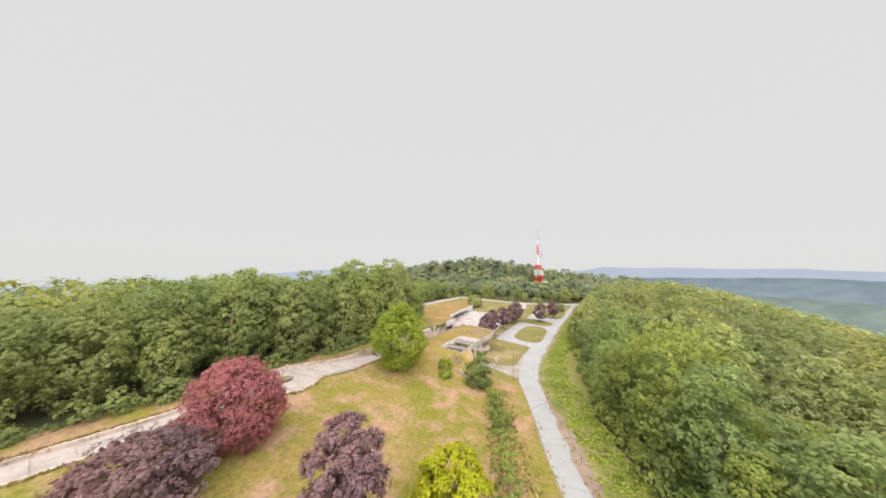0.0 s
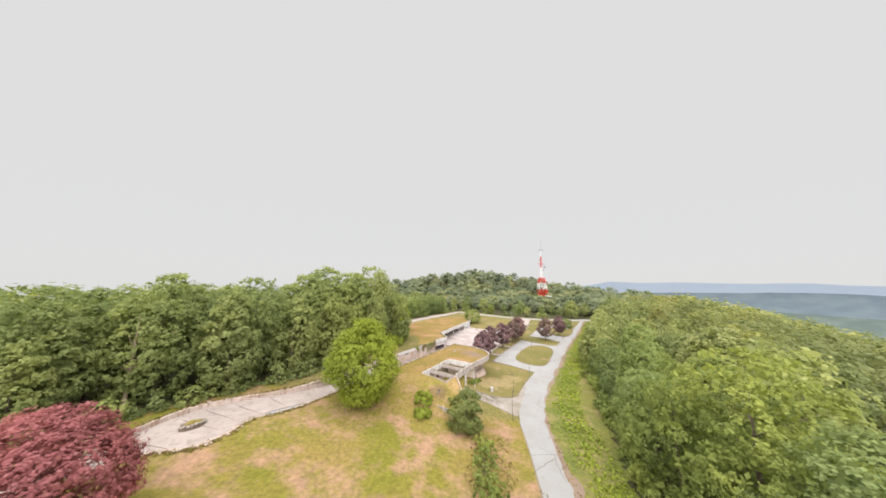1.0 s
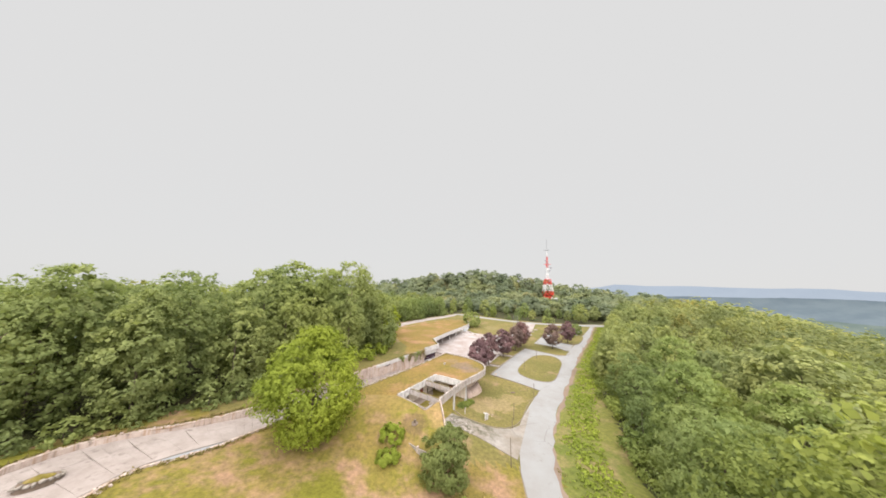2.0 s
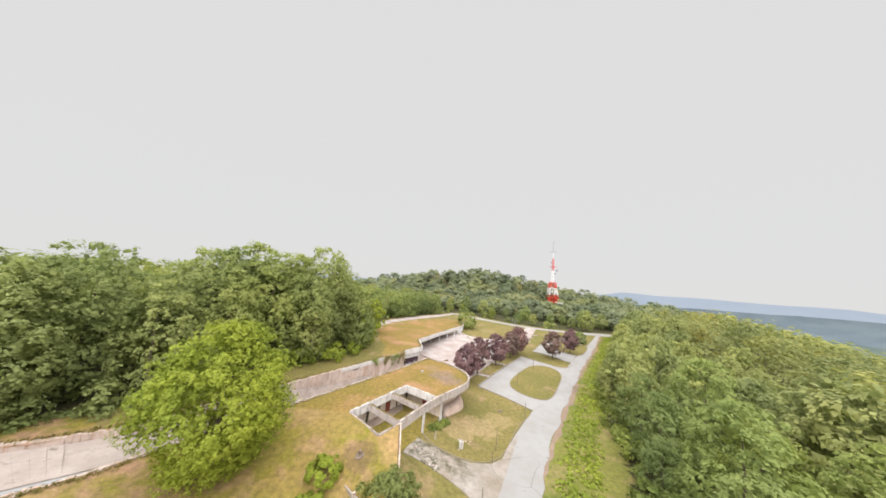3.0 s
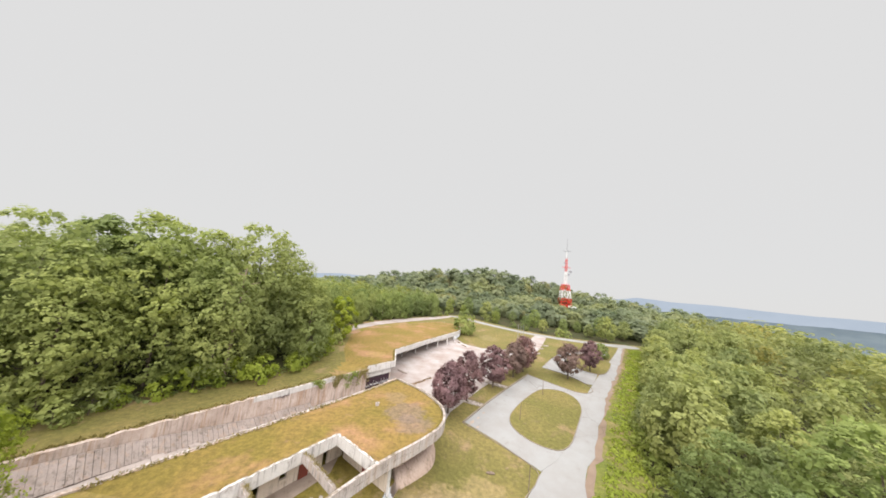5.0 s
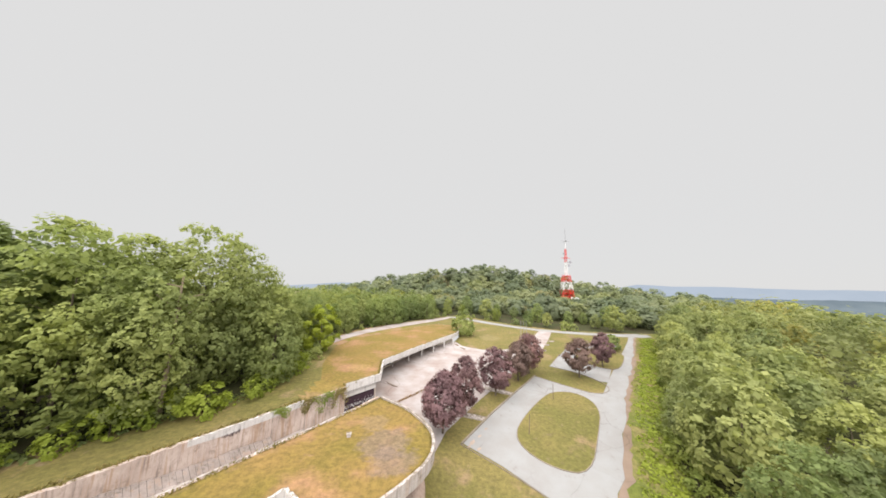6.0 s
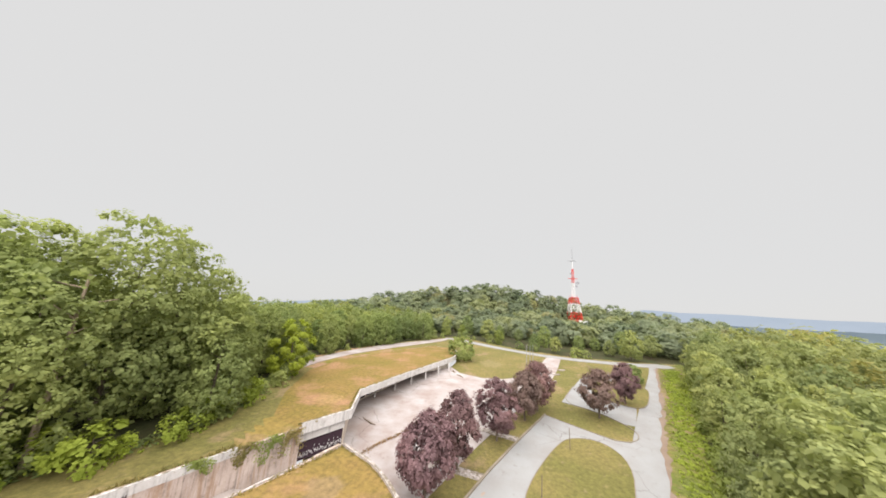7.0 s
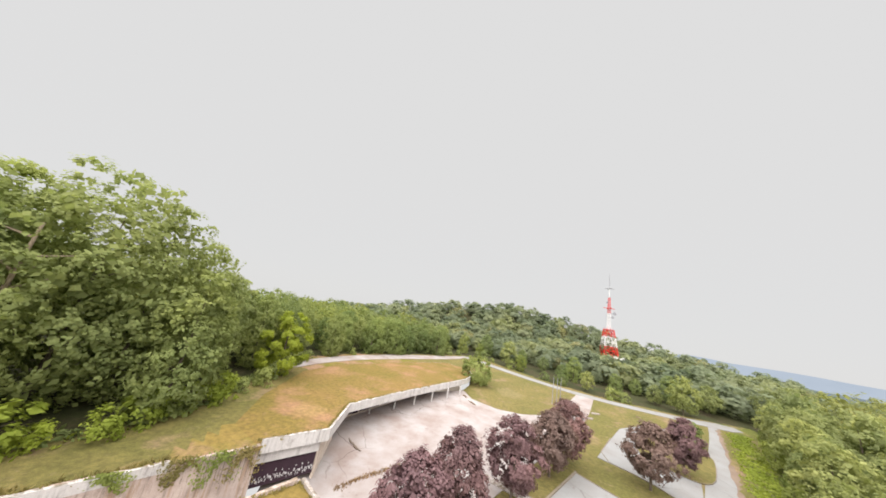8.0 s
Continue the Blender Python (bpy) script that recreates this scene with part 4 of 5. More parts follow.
# ---------------------------------------------------------------- trees
def quads_mesh(name, verts, quads, material):
    """A mesh of quads from two arrays."""
    me = bpy.data.meshes.new(name)
    nf = len(quads)
    me.vertices.add(len(verts))
    me.vertices.foreach_set("co", np.asarray(verts, dtype=np.float32).ravel())
    me.loops.add(nf * 4)
    me.loops.foreach_set("vertex_index", np.asarray(quads, dtype=np.int32).ravel())
    me.polygons.add(nf)
    me.polygons.foreach_set("loop_start", np.arange(0, nf * 4, 4, dtype=np.int32))
    me.materials.append(material)
    me.update(calc_edges=True)
    me.validate()
    return me


def profile(kind, u):
    """Half width of a crown, as a share of its radius, at the share u of its height."""
    if kind == "cone":
        return np.clip((1.02 - u), 0.02, 1) ** 0.85 * np.clip(u * 6 + 0.45, 0, 1)
    if kind == "dome":
        return np.sqrt(np.clip(1 - np.clip((u - 0.26) / 0.76, -1, 1) ** 2, 0, 1)) * np.where(u < 0.26, 0.78 + 0.22 * u / 0.26, 1.0)
    if kind == "egg":
        return np.sqrt(np.clip(1 - np.clip((u - 0.36) / 0.66, -1, 1) ** 2, 0, 1)) ** 1.15 * np.where(u < 0.36, 0.62 + 0.38 * u / 0.36, 1.0)
    return np.sqrt(np.clip(1 - np.abs((u - 0.48) / 0.56) ** 2.6, 0, 1))


def crown_arrays(seed, radius, z0, z1, lobes, leaves, leaf, kind="round", flat=0.75, ragged=1.0, big=1.0, shape=0.80, loose_n=0.14, fill=0.20):
    """A crown of many rounded boughs covered and filled with sprays of leaves: vertices and quads."""
    r = np.random.RandomState(seed)
    h = z1 - z0
    grid = np.linspace(0.0, 1.0, 200)
    share = np.cumsum(profile(kind, grid) + 0.10)
    u = np.interp((np.arange(lobes) + r.rand(lobes)) / lobes, share / share[-1], grid)
    a = np.arange(lobes) * 2.399963 + r.rand(lobes) * 0.9
    pr = profile(kind, u)
    lr = radius * big * r.uniform(0.20, 0.40, lobes) * (0.62 + 0.38 * pr)
    rr = np.clip(pr * radius - 0.70 * lr, 0, None) * (1 + 0.10 * ragged * np.clip(r.randn(lobes), -1.6, 1.3))
    inner = r.rand(lobes) < 0.24                       # boughs nearer the trunk fill the middle
    rr[inner] *= 0.42
    c = np.stack([rr * np.cos(a), rr * np.sin(a), np.clip(z0 + u * h, z0 + 0.35 * lr, z1 - 0.72 * flat * lr)], -1)
    out = c - np.array([0, 0, z0 + 0.40 * h])
    out /= np.linalg.norm(out, axis=1)[:, None] + 1e-6
    out[:, 2] += 0.45
    squash = np.array([1.0, 1.0, flat])
    share = lr ** 2 / np.sum(lr ** 2)

    def outward(pick):
        d = r.randn(len(pick), 3)
        d /= np.linalg.norm(d, axis=1)[:, None]
        d[np.sum(d * out[pick], 1) < -0.12] *= -1
        return d

    def blades(p, n, size):
        n /= np.linalg.norm(n, axis=1)[:, None]
        t = np.cross(n, r.randn(len(p), 3))
        t /= np.linalg.norm(t, axis=1)[:, None] + 1e-6
        b = np.cross(n, t)
        s = size * r.uniform(0.65, 1.3, len(p))[:, None]
        w = s * r.uniform(0.28, 0.42, len(p))[:, None]
        k = r.uniform(-0.25, 0.25, len(p))[:, None]
        return np.stack([p - t * s * 0.5, p + b * w + t * s * k, p + t * s * 0.5 - n * s * 0.12, p - b * w + t * s * k * 0.6], 1).reshape(-1, 3)

    # large shaded leaves inside the boughs
    pick = r.choice(lobes, max(4, int(leaves * fill)), p=share)
    d = outward(pick)
    p = c[pick] + d * (lr[pick] * r.uniform(0.35, 0.78, len(pick)))[:, None] * squash
    verts = [blades(p, 0.8 * d + 0.5 * r.randn(len(pick), 3), leaf * (2.1 if leaves > 400 else 1.3))]
    # clusters of leaves, each a little drooping dome
    per = 14 if leaves > 1000 else 5
    pick = r.choice(lobes, int(leaves * (1 - fill)) // per, p=share)
    d = outward(pick)
    reach = lr[pick] * (0.72 + 0.32 * r.rand(len(pick)))
    far = r.rand(len(pick)) < 0.10 * ragged
    reach[far] *= r.uniform(1.04, 1.28, np.count_nonzero(far))
    sp = c[pick] + d * reach[:, None] * squash
    n0 = d / squash
    n0 /= np.linalg.norm(n0, axis=1)[:, None]
    whole = (c[pick] - np.array([0, 0, z0 + 0.38 * h])) / np.array([radius, radius, 0.55 * h])
    n0, whole, sp = (np.repeat(v, per, 0) for v in (n0, whole, sp))
    off = np.clip(r.randn(len(sp), 3), -1.5, 1.5)
    off -= n0 * np.sum(off * n0, 1)[:, None] * 0.55
    off[:, 2] -= 0.15 * (off[:, 0] ** 2 + off[:, 1] ** 2) - 0.2
    n = 0.35 * n0 + shape * whole + 0.26 * off + loose_n * r.randn(len(sp), 3) + np.array([0, 0, 0.32])
    verts.append(blades(sp + off * leaf * 0.85, n, leaf))
    verts = np.concatenate(verts)
    return verts, np.arange(len(verts)).reshape(-1, 4)


def trunk_mesh(seed, height, girth, limbs, reach):
    r = random.Random(seed)
    bm = bmesh.new()
    bend = Vector((r.uniform(-0.3, 0.3), r.uniform(-0.3, 0.3), height * 0.5))
    bar(bm, (0, 0, -0.4), bend, girth, girth * 0.72, 8)
    bar(bm, bend, (bend.x * 1.6, bend.y * 1.6, height), girth * 0.72, girth * 0.16, 7)
    for i in range(limbs):
        z = height * r.uniform(0.25, 0.8)
        a = i * 2.4 + r.uniform(-0.4, 0.4)
        e = reach * r.uniform(0.55, 0.95)
        root = bend * (z / height * 1.6) if z < height * 0.5 else Vector((bend.x * 1.3, bend.y * 1.3, z))
        bar(bm, (root.x, root.y, z), (math.cos(a) * e, math.sin(a) * e, z + e * r.uniform(0.35, 0.7)), girth * 0.34, girth * 0.08, 5)
    me = bpy.data.meshes.new("trunk")
    bm.to_mesh(me)
    bm.free()
    me.materials.append(M_BARK)
    return me


def tree(name, at, seed, radius, height, leaf, leaves, material, label, category="tree", group="", kind="round", low=0.12, lobes=46, girth=0.0, flat=0.75, ragged=1.0, limbs=7, big=0.9):
    ob = thing(name, at, label, category, group)
    tm = new("trunk", trunk_mesh(seed, height * 0.78, girth or 0.02 * height, limbs, radius * 0.7))
    tm.parent = ob
    cr = new("crown", quads_mesh("crown", *crown_arrays(seed, radius, height * low, height, lobes, leaves, leaf, kind, flat, ragged, big), material))
    cr.parent = ob
    return ob


def standing(x, y, sink=0.1):
    return (x, y, land(x, y) - sink)


tree("tree", standing(-11.3, 73.2), 11, 7.2, 16.6, 0.21, 56000, M_LEAF_LIME, "broad lime-green tree with a low full crown on the meadow", kind="egg", low=0.03, lobes=130, flat=0.66, big=1.08)
tree("maple_tree", standing(-29.4, 40.5), 12, 6.5, 10.9, 0.23, 34000, M_LEAF_RED, "large round crimson-leaved maple reaching down to the grass", "tree", kind="dome", low=0.02, lobes=130, flat=0.6, ragged=0.6, big=0.95)
tree("purple_tree", standing(-9.6, 29.2), 13, 4.4, 11.8, 0.27, 14000, M_LEAF_PURPLE, "dark purple-leaved tree on the meadow", "tree", low=0.06, lobes=80, kind="egg", flat=0.7, ragged=0.9, big=0.95)
tree("purple_tree", standing(-29.6, 29.0), 14, 6.0, 7.0, 0.28, 13000, M_LEAF_PURPLE, "wide purple-leaved tree on the meadow", "tree", low=0.08, lobes=90, kind="dome", flat=0.6, ragged=1.3, big=1.0)
tree("shrub", standing(1.5, 33.0), 15, 4.6, 7.4, 0.32, 8000, M_LEAF_YELLOW, "bright yellow-green leafy shrub on the meadow", "shrub", low=0.04, lobes=90, kind="dome", big=0.7)
tree("conifer_tree", standing(9.8, 70.6, 0.2), 16, 3.9, 7.0, 0.19, 17000, M_LEAF_PINE, "dark green bushy conifer beside the retaining wall", "tree", kind="dome", low=0.02, lobes=60, flat=0.6, ragged=1.3, big=1.0)
for i, (x, y, r, h) in enumerate(((1.2, 75.0, 2.1, 2.3), (1.2, 71.8, 1.7, 1.4))):
    tree("bush", standing(x, y), 20 + i, r, h, 0.17, 5200, M_LEAF_LIME, "low bright green bush on the slope", "bush", "bushes by the wall", "dome", 0.02, 24, 0.06, limbs=4)
for i, (x, y, r, h) in enumerate(((11.2, 57.0, 1.7, 3.6), (11.8, 60.4, 1.4, 2.9), (10.6, 50.8, 1.7, 3.8), (10.2, 46.5, 1.4, 3.2), (9.4, 42, 1.6, 3.6), (12.2, 64.5, 1.2, 2.4), (9.0, 37.5, 1.6, 3.8), (11.9, 54, 1.2, 2.6), (8.2, 33, 1.5, 3.4))):
    tree("sapling", standing(x, y), 30 + i, r * 1.25, h, 0.17, 1500, M_LEAF_SUN, "wispy green sapling in the rough grass", "sapling", "saplings beside the road", "round", 0.06, 26, 0.07, ragged=2.5, limbs=6, big=0.8)
PURPLES = ((20.0, 119.2, 3.8, 10.0), (23.8, 125.6, 3.0, 10.8), (30.6, 134.6, 3.7, 10.2), (37.4, 143.4, 3.6, 9.6), (41.3, 148.8, 3.8, 10.6))
for i, (x, y, r, h) in enumerate(PURPLES):
    tree("purple_maple", standing(x, y), 40 + i, r, h, 0.33, 7500, M_LEAF_PURPLE if i != 3 else M_LEAF_BRONZE, "dark purple-leaved maple in the row beside the plaza" if i != 3 else "dark bronze-leaved maple in the row beside the plaza", "tree", "row of purple maples", "egg", 0.20, 60, 0.22, flat=0.8, ragged=1.9, big=1.1)
for i, (x, y, r, h) in enumerate(((54.3, 148.0, 4.1, 10.2), (64.9, 157.2, 2.9, 10.0))):
    tree("purple_maple", standing(x, y), 50 + i, r, h, 0.34, 6600, (M_LEAF_BRONZE, M_LEAF_PURPLE)[i], "dark purple-leaved maple on the parking lawn", "tree", "maples on the parking lawn", "egg", 0.20, 54, 0.22, flat=0.7, ragged=1.9, big=1.1)
tree("bush", standing(78, 176.5), 60, 3.2, 5.5, 0.5, 1300, M_LEAF, "rounded green bush beside the parking bay", "bush", kind="dome", low=0.03)
tree("bush", standing(71.5, 170.5), 61, 2.6, 4.6, 0.5, 1100, M_LEAF_SUN, "pale green bush beside the maple", "bush", kind="dome", low=0.03)
tree("tree", standing(-15.0, 141.6), 63, 4.8, 12.6, 0.32, 9000, M_LEAF_LIME, "small bright lime-green tree at the corner of the wood", "tree", kind="dome", low=0.03, lobes=40)
tree("tree", standing(23.0, 186.5), 62, 4.6, 8.6, 0.6, 2000, M_LEAF, "rounded green tree at the end of the grass roof", "tree", low=0.04)

# ---------------------------------------------------------------- woods


def scatter(poly, step, seed):
    r = random.Random(seed)
    xs, ys = [p[0] for p in poly], [p[1] for p in poly]
    out, x, row = [], min(xs), 0
    while x < max(xs):
        y = min(ys) + (row % 2) * step / 2
        while y < max(ys):
            px, py = x + r.uniform(-0.32, 0.32) * step, y + r.uniform(-0.32, 0.32) * step
            if inside(px, py, poly):
                out.append((px, py, r.random(), r.random(), r.uniform(0, 360)))
            y += step
        x, row = x + step * 0.87, row + 1
    return out


def variants(label, group, material, seeds, radius, height, leaf, leaves, low, lobes=44, big=1.0):
    made = []
    for i, s in enumerate(seeds):
        made.append(tree("tree", (0, 0, -500), s, radius * (0.9 + 0.07 * i), height * (0.94 + 0.05 * i), leaf, leaves, material, label, "tree", group,
                         ("egg", "dome", "egg", "round")[i % 4], low, lobes, 0.26, 0.72, 1.0, 6, big))
    return made


placed = set()


def plant(pool, k, x, y, turn, scale):
    """Stands the k-th variant, or a copy of it, at x, y."""
    ob = pool[k % len(pool)]
    if ob.name in placed:
        scale /= ob.scale[0]
    m = Matrix.Translation(standing(x, y, 0.2)) @ pose(0, 0, 0, 0, 0, turn) @ Matrix.Diagonal((scale, scale, scale, 1))
    if ob.name in placed:
        return copy_thing(ob, m)
    placed.add(ob.name)
    ob.matrix_basis = m
    return ob


west = variants("tall green broadleaf tree at the edge of the wood", "trees of the western wood", M_LEAF, (101, 102, 103, 104, 105), 6.2, 22.0, 0.36, 11500, 0.03, 84, 1.2)
east = variants("bright green leafy tree on the roadside slope", "trees of the eastern wood", M_LEAF_SUN, (111, 112, 113, 114, 115), 6.2, 16.6, 0.29, 11000, 0.05, 54, 1.2)
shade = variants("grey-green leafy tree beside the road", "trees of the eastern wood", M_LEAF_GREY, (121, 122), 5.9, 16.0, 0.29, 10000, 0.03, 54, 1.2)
west_deep = variants("tall green broadleaf tree deeper in the wood", "trees of the western wood", M_LEAF, (106, 107), 6.2, 22.0, 0.55, 3700, 0.2, 50, 1.1)
east_deep = variants("mid-green leafy tree deeper in the wood", "trees of the eastern wood", M_LEAF_MID, (116, 117, 118), 6.2, 16.8, 0.52, 3800, 0.15, 40, 1.25)
low_shrubs = [tree("shrub", (0, 0, -500), 130 + i, 2.3, 3.4, 0.38, 420, m, lab, "shrub", grp, "dome", 0.02, 10, 0.07, limbs=4, big=1.4)
              for i, (m, lab, grp) in enumerate(((M_LEAF, "leafy green shrub under the wood's edge", "shrubs at the wood's edge"), (M_LEAF_SUN, "bright green shrub on the road bank", "shrubs on the road bank"), (M_LEAF_LIME, "bright green undergrowth at the foot of the wood", "undergrowth of the wood")))]

def west_size(y):
    return float(np.interp(y, [15, 40, 50, 60, 68, 75, 80, 84, 92, 100, 112, 116, 119, 123, 131, 147, 160, 175, 215], [0.64, 0.72, 0.83, 0.87, 1.00, 1.15, 0.99, 0.95, 1.00, 1.19, 1.20, 1.15, 1.05, 0.92, 0.88, 0.66, 0.58, 0.64, 0.66]))


far_spots = []                                  # x, y, radius, height of trees deeper in the woods
for x, y, a, b, turn in scatter(WOOD_W, 7.2, 1):
    gap_w = edge_distance(x, y, EDGE_W)
    if gap_w < 17 and 12 < y < 170:
        size = (0.86 + 0.22 * a) * (0.82 if gap_w < 3 else 1.0) * west_size(y)
        plant(west if gap_w < 9 else west_deep, int(b * 50), x, y, turn, size)
    elif y >= 165 and edge_distance(x, y, [(-18.4, 177), (-10.4, 195), (-0.6, 212), (10, 231)]) < 15:
        plant(shade if b > 0.4 else west_deep, int(b * 50), x, y, turn, (0.66 + 0.26 * a) * (1.0 if b > 0.4 else 0.72))
    elif not (x < -75 and y > 135):
        far_spots.append((x, y, 4.6 + 2.4 * b, 16.0 + 5.0 * a if y < 128 else (16 + 9 * a) * west_size(y), 0))
stood = []
for x, y, a, b, turn in scatter(WOOD_E, 10.6, 2):
    gap_e = edge_distance(x, y, EDGE_E)
    if gap_e < 2.2 and y < 108:
        plant([low_shrubs[1]], 0, x, y, turn, 0.9 + 0.5 * a)
    elif gap_e < 36 and 0 < y < 205 and not (gap_e > 22 and y > 130):
        pool = east_deep if gap_e > 14 + (8 if y < 70 else 0) or y > 100 else shade if (a > 0.55 and b > 0.35) or (64 < y < 112 and b < 0.45) else east
        stood.append((x, y))
        plant(pool, int(b * 50), x, y, turn, (0.68 + 0.52 * a) * (0.78 if gap_e < 4 else 1.0) * (0.86 if y > 100 else 1.0))
    else:
        far_spots.append((x, y, 5.0 + 1.8 * b, 13 + 6.0 * a, 1 if gap_e < 58 else 2))
rim = random.Random(77)
for x, y in resample([(33.5, 30), (37.4, 58), (50, 89), (59.2, 113), (67, 127), (95, 168), (116, 198)], 3.0):     # close the gaps of the front row
    if min((x - p) ** 2 + (y - q) ** 2 for p, q in stood) > 34:
        stood.append((x, y))
        plant((east, shade)[int(rim.random() < 0.55)] if y < 112 else east_deep, rim.randrange(50), x, y, rim.uniform(0, 360), rim.uniform(0.7, 0.95))
for edge, k, off in ((EDGE_W, 0, 1.6), (EDGE_E, 1, 1.4), ([(-18, 178), (-10, 196), (0, 213), (11, 232), (20, 235), (34, 226), (48, 215.5), (66, 207.5), (92, 205.5), (116, 208)], 0, 0.0)):
    for x, y in resample(edge, 2.7):
        if 20 < y < 236 and rim.random() < (0.85 if off else 0.35):
            pick = 2 if k == 0 and 94 < y < 130 and x < 0 else k
            plant([low_shrubs[pick]], 0, x + off + rim.uniform(-1.2, 1.2), y + rim.uniform(-1, 1), rim.uniform(0, 360), rim.uniform(0.6, 1.25))


def woodland(name, spots, material, label, leaves, leaf, lobes, big=1.1, shape=0.7):
    """A wood of many crowns as one mesh."""
    shapes = [crown_arrays(300 + i, 5.6, 0.8, 13.0, lobes, leaves, leaf, ("round", "dome")[i % 2], 0.8, 0.6, big, shape, 0.14, 0.08) for i in range(8)]
    r = random.Random(5)
    vs, qs, tints, base = [], [], [], 0
    for x, y, rad, h, *_ in spots:
        v, q = shapes[r.randrange(8)]
        a = r.uniform(0, 6.28)
        c, s = math.cos(a) * rad / 5.6, math.sin(a) * rad / 5.6
        tall = min(h, 2.0 * rad)                      # the crown fills the upper part of the tree
        w = np.stack([v[:, 0] * c - v[:, 1] * s + x, v[:, 0] * s + v[:, 1] * c + y, v[:, 2] * tall / 13.0 + h - tall + land(x, y) - 0.2], -1)
        vs.append(w)
        qs.append(q + base)
        tints.append(np.full(len(q), r.random()))
        base += len(v)
    ob = new(name, quads_mesh(name, np.concatenate(vs), np.concatenate(qs), material))
    ob.data.attributes.new("crown", "FLOAT", "FACE").data.foreach_set("value", np.concatenate(tints).astype(np.float32))
    return tagged(ob, label, "wood", kind="stuff")


woodland("woodland", [p for p in far_spots if p[4] == 0], M_LEAF_WOOD, "dense green broadleaf wood on the western hillside", 420, 0.85, 16, 1.25)
woodland("woodland", [p for p in far_spots if p[4] == 1], M_LEAF_SLOPE, "dense bright green broadleaf wood on the eastern slope", 520, 0.78, 18, 1.2)
woodland("woodland", [p for p in far_spots if p[4] == 2], M_LEAF_SLOPE, "bright green broadleaf wood lower on the eastern slope", 220, 1.2, 12, 1.3)
EDGE_N = [(-18.4, 177), (-10.4, 195), (-0.6, 212), (10, 232), (20, 236), (34, 227), (48, 217), (66, 210), (92, 207), (116, 208)]
hill_spots = []
for x, y, a, b, turn in scatter(HILL, 12.6, 3):
    if math.hypot(x - 121, y - 332) < 8 or y > 372:
        continue
    near_mast = y < 334 and abs(x - 121 + (334 - y) * 0.36) < 13 and y > 285
    if edge_distance(x, y, EDGE_N) < 17 and -30 < x < 120:
        plant((shade, west, west_deep)[int(b * 2.99)] if x < 20 else (east, shade, east_deep)[int(b * 2.99)], int(a * 50), x, y, turn, (0.48 + 0.50 * a) * (0.85 if x > 20 or b > 0.33 else 1.0))
    else:
        hill_spots.append((x, y, 5.6 + 2.8 * a, 5.0 if near_mast else (7.0 if y < 290 else 8.8) + 3.5 * a + 5.0 * b * b, 0))
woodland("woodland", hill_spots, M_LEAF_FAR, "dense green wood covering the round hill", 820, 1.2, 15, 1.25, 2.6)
rim_spots = [(x, y, 5.5 + 1.5 * a, 13 + 5 * b, 0) for x, y, a, b, _ in scatter(RIM_WOOD, 9.5, 9)]
woodland("woodland", rim_spots, M_LEAF_SLOPE, "green wood falling away down the eastern slope", 35, 3.0, 7, 1.6)

# ---------------------------------------------------------------- distance
def ridge(name, az0, az1, dist, material, label, elev, seed, foot):
    """A far ridge along an arc round the hilltop: elev(azimuth) in degrees seen from 20 m up."""
    verts, faces = [], []
    steps = 160
    for i in range(steps + 1):
        az = az0 + (az1 - az0) * i / steps
        e = elev(az) + 0.10 * noise.noise((az * 0.35, seed, 0)) + 0.04 * noise.noise((az * 1.6, seed, 5))
        x, y = dist * math.sin(radians(az)), dist * math.cos(radians(az))
        verts += [(x * 0.80, y * 0.80, foot), (x, y, 20 + dist * math.tan(radians(e))), (x * 1.05, y * 1.05, foot)]
        if i:
            k = 3 * (i - 1)
            faces += [(k, k + 1, k + 4, k + 3), (k + 1, k + 2, k + 5, k + 4)]
    return tagged(mesh_object(name, verts, faces, material, True), label, "hills", kind="structure")


def far_profile(az):
    return float(np.interp(az, [-180, -60, -42, -25, 25, 29, 32.2, 35.2, 40, 48, 53, 57, 60, 75, 100, 180], [-2.6, -2.7, -1.9, -0.2, 0.2, 0.6, 1.35, 0.95, 1.15, 0.95, 1.05, 0.75, 0.6, 0.4, -0.3, -0.9]))


def near_profile(az):
    return float(np.interp(az, [20, 30, 38, 48, 53, 60, 75, 100], [-1.2, -0.9, -0.55, -0.35, -0.15, -0.35, -0.5, -1.2]))


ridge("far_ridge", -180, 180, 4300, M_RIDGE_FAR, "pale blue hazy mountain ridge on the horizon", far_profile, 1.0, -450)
def low_profile(az):
    return float(np.interp(az, [18, 30, 45, 60, 80, 110], [-2.2, -2.0, -2.6, -3.0, -3.2, -3.6]))


ridge("low_ridge", 18, 110, 1700, M_RIDGE_LOW, "wooded spur down in the valley, coloured grey-green for haze", low_profile, 6.0, -200)
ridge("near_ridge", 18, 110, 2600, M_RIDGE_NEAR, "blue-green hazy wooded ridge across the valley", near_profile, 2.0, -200)

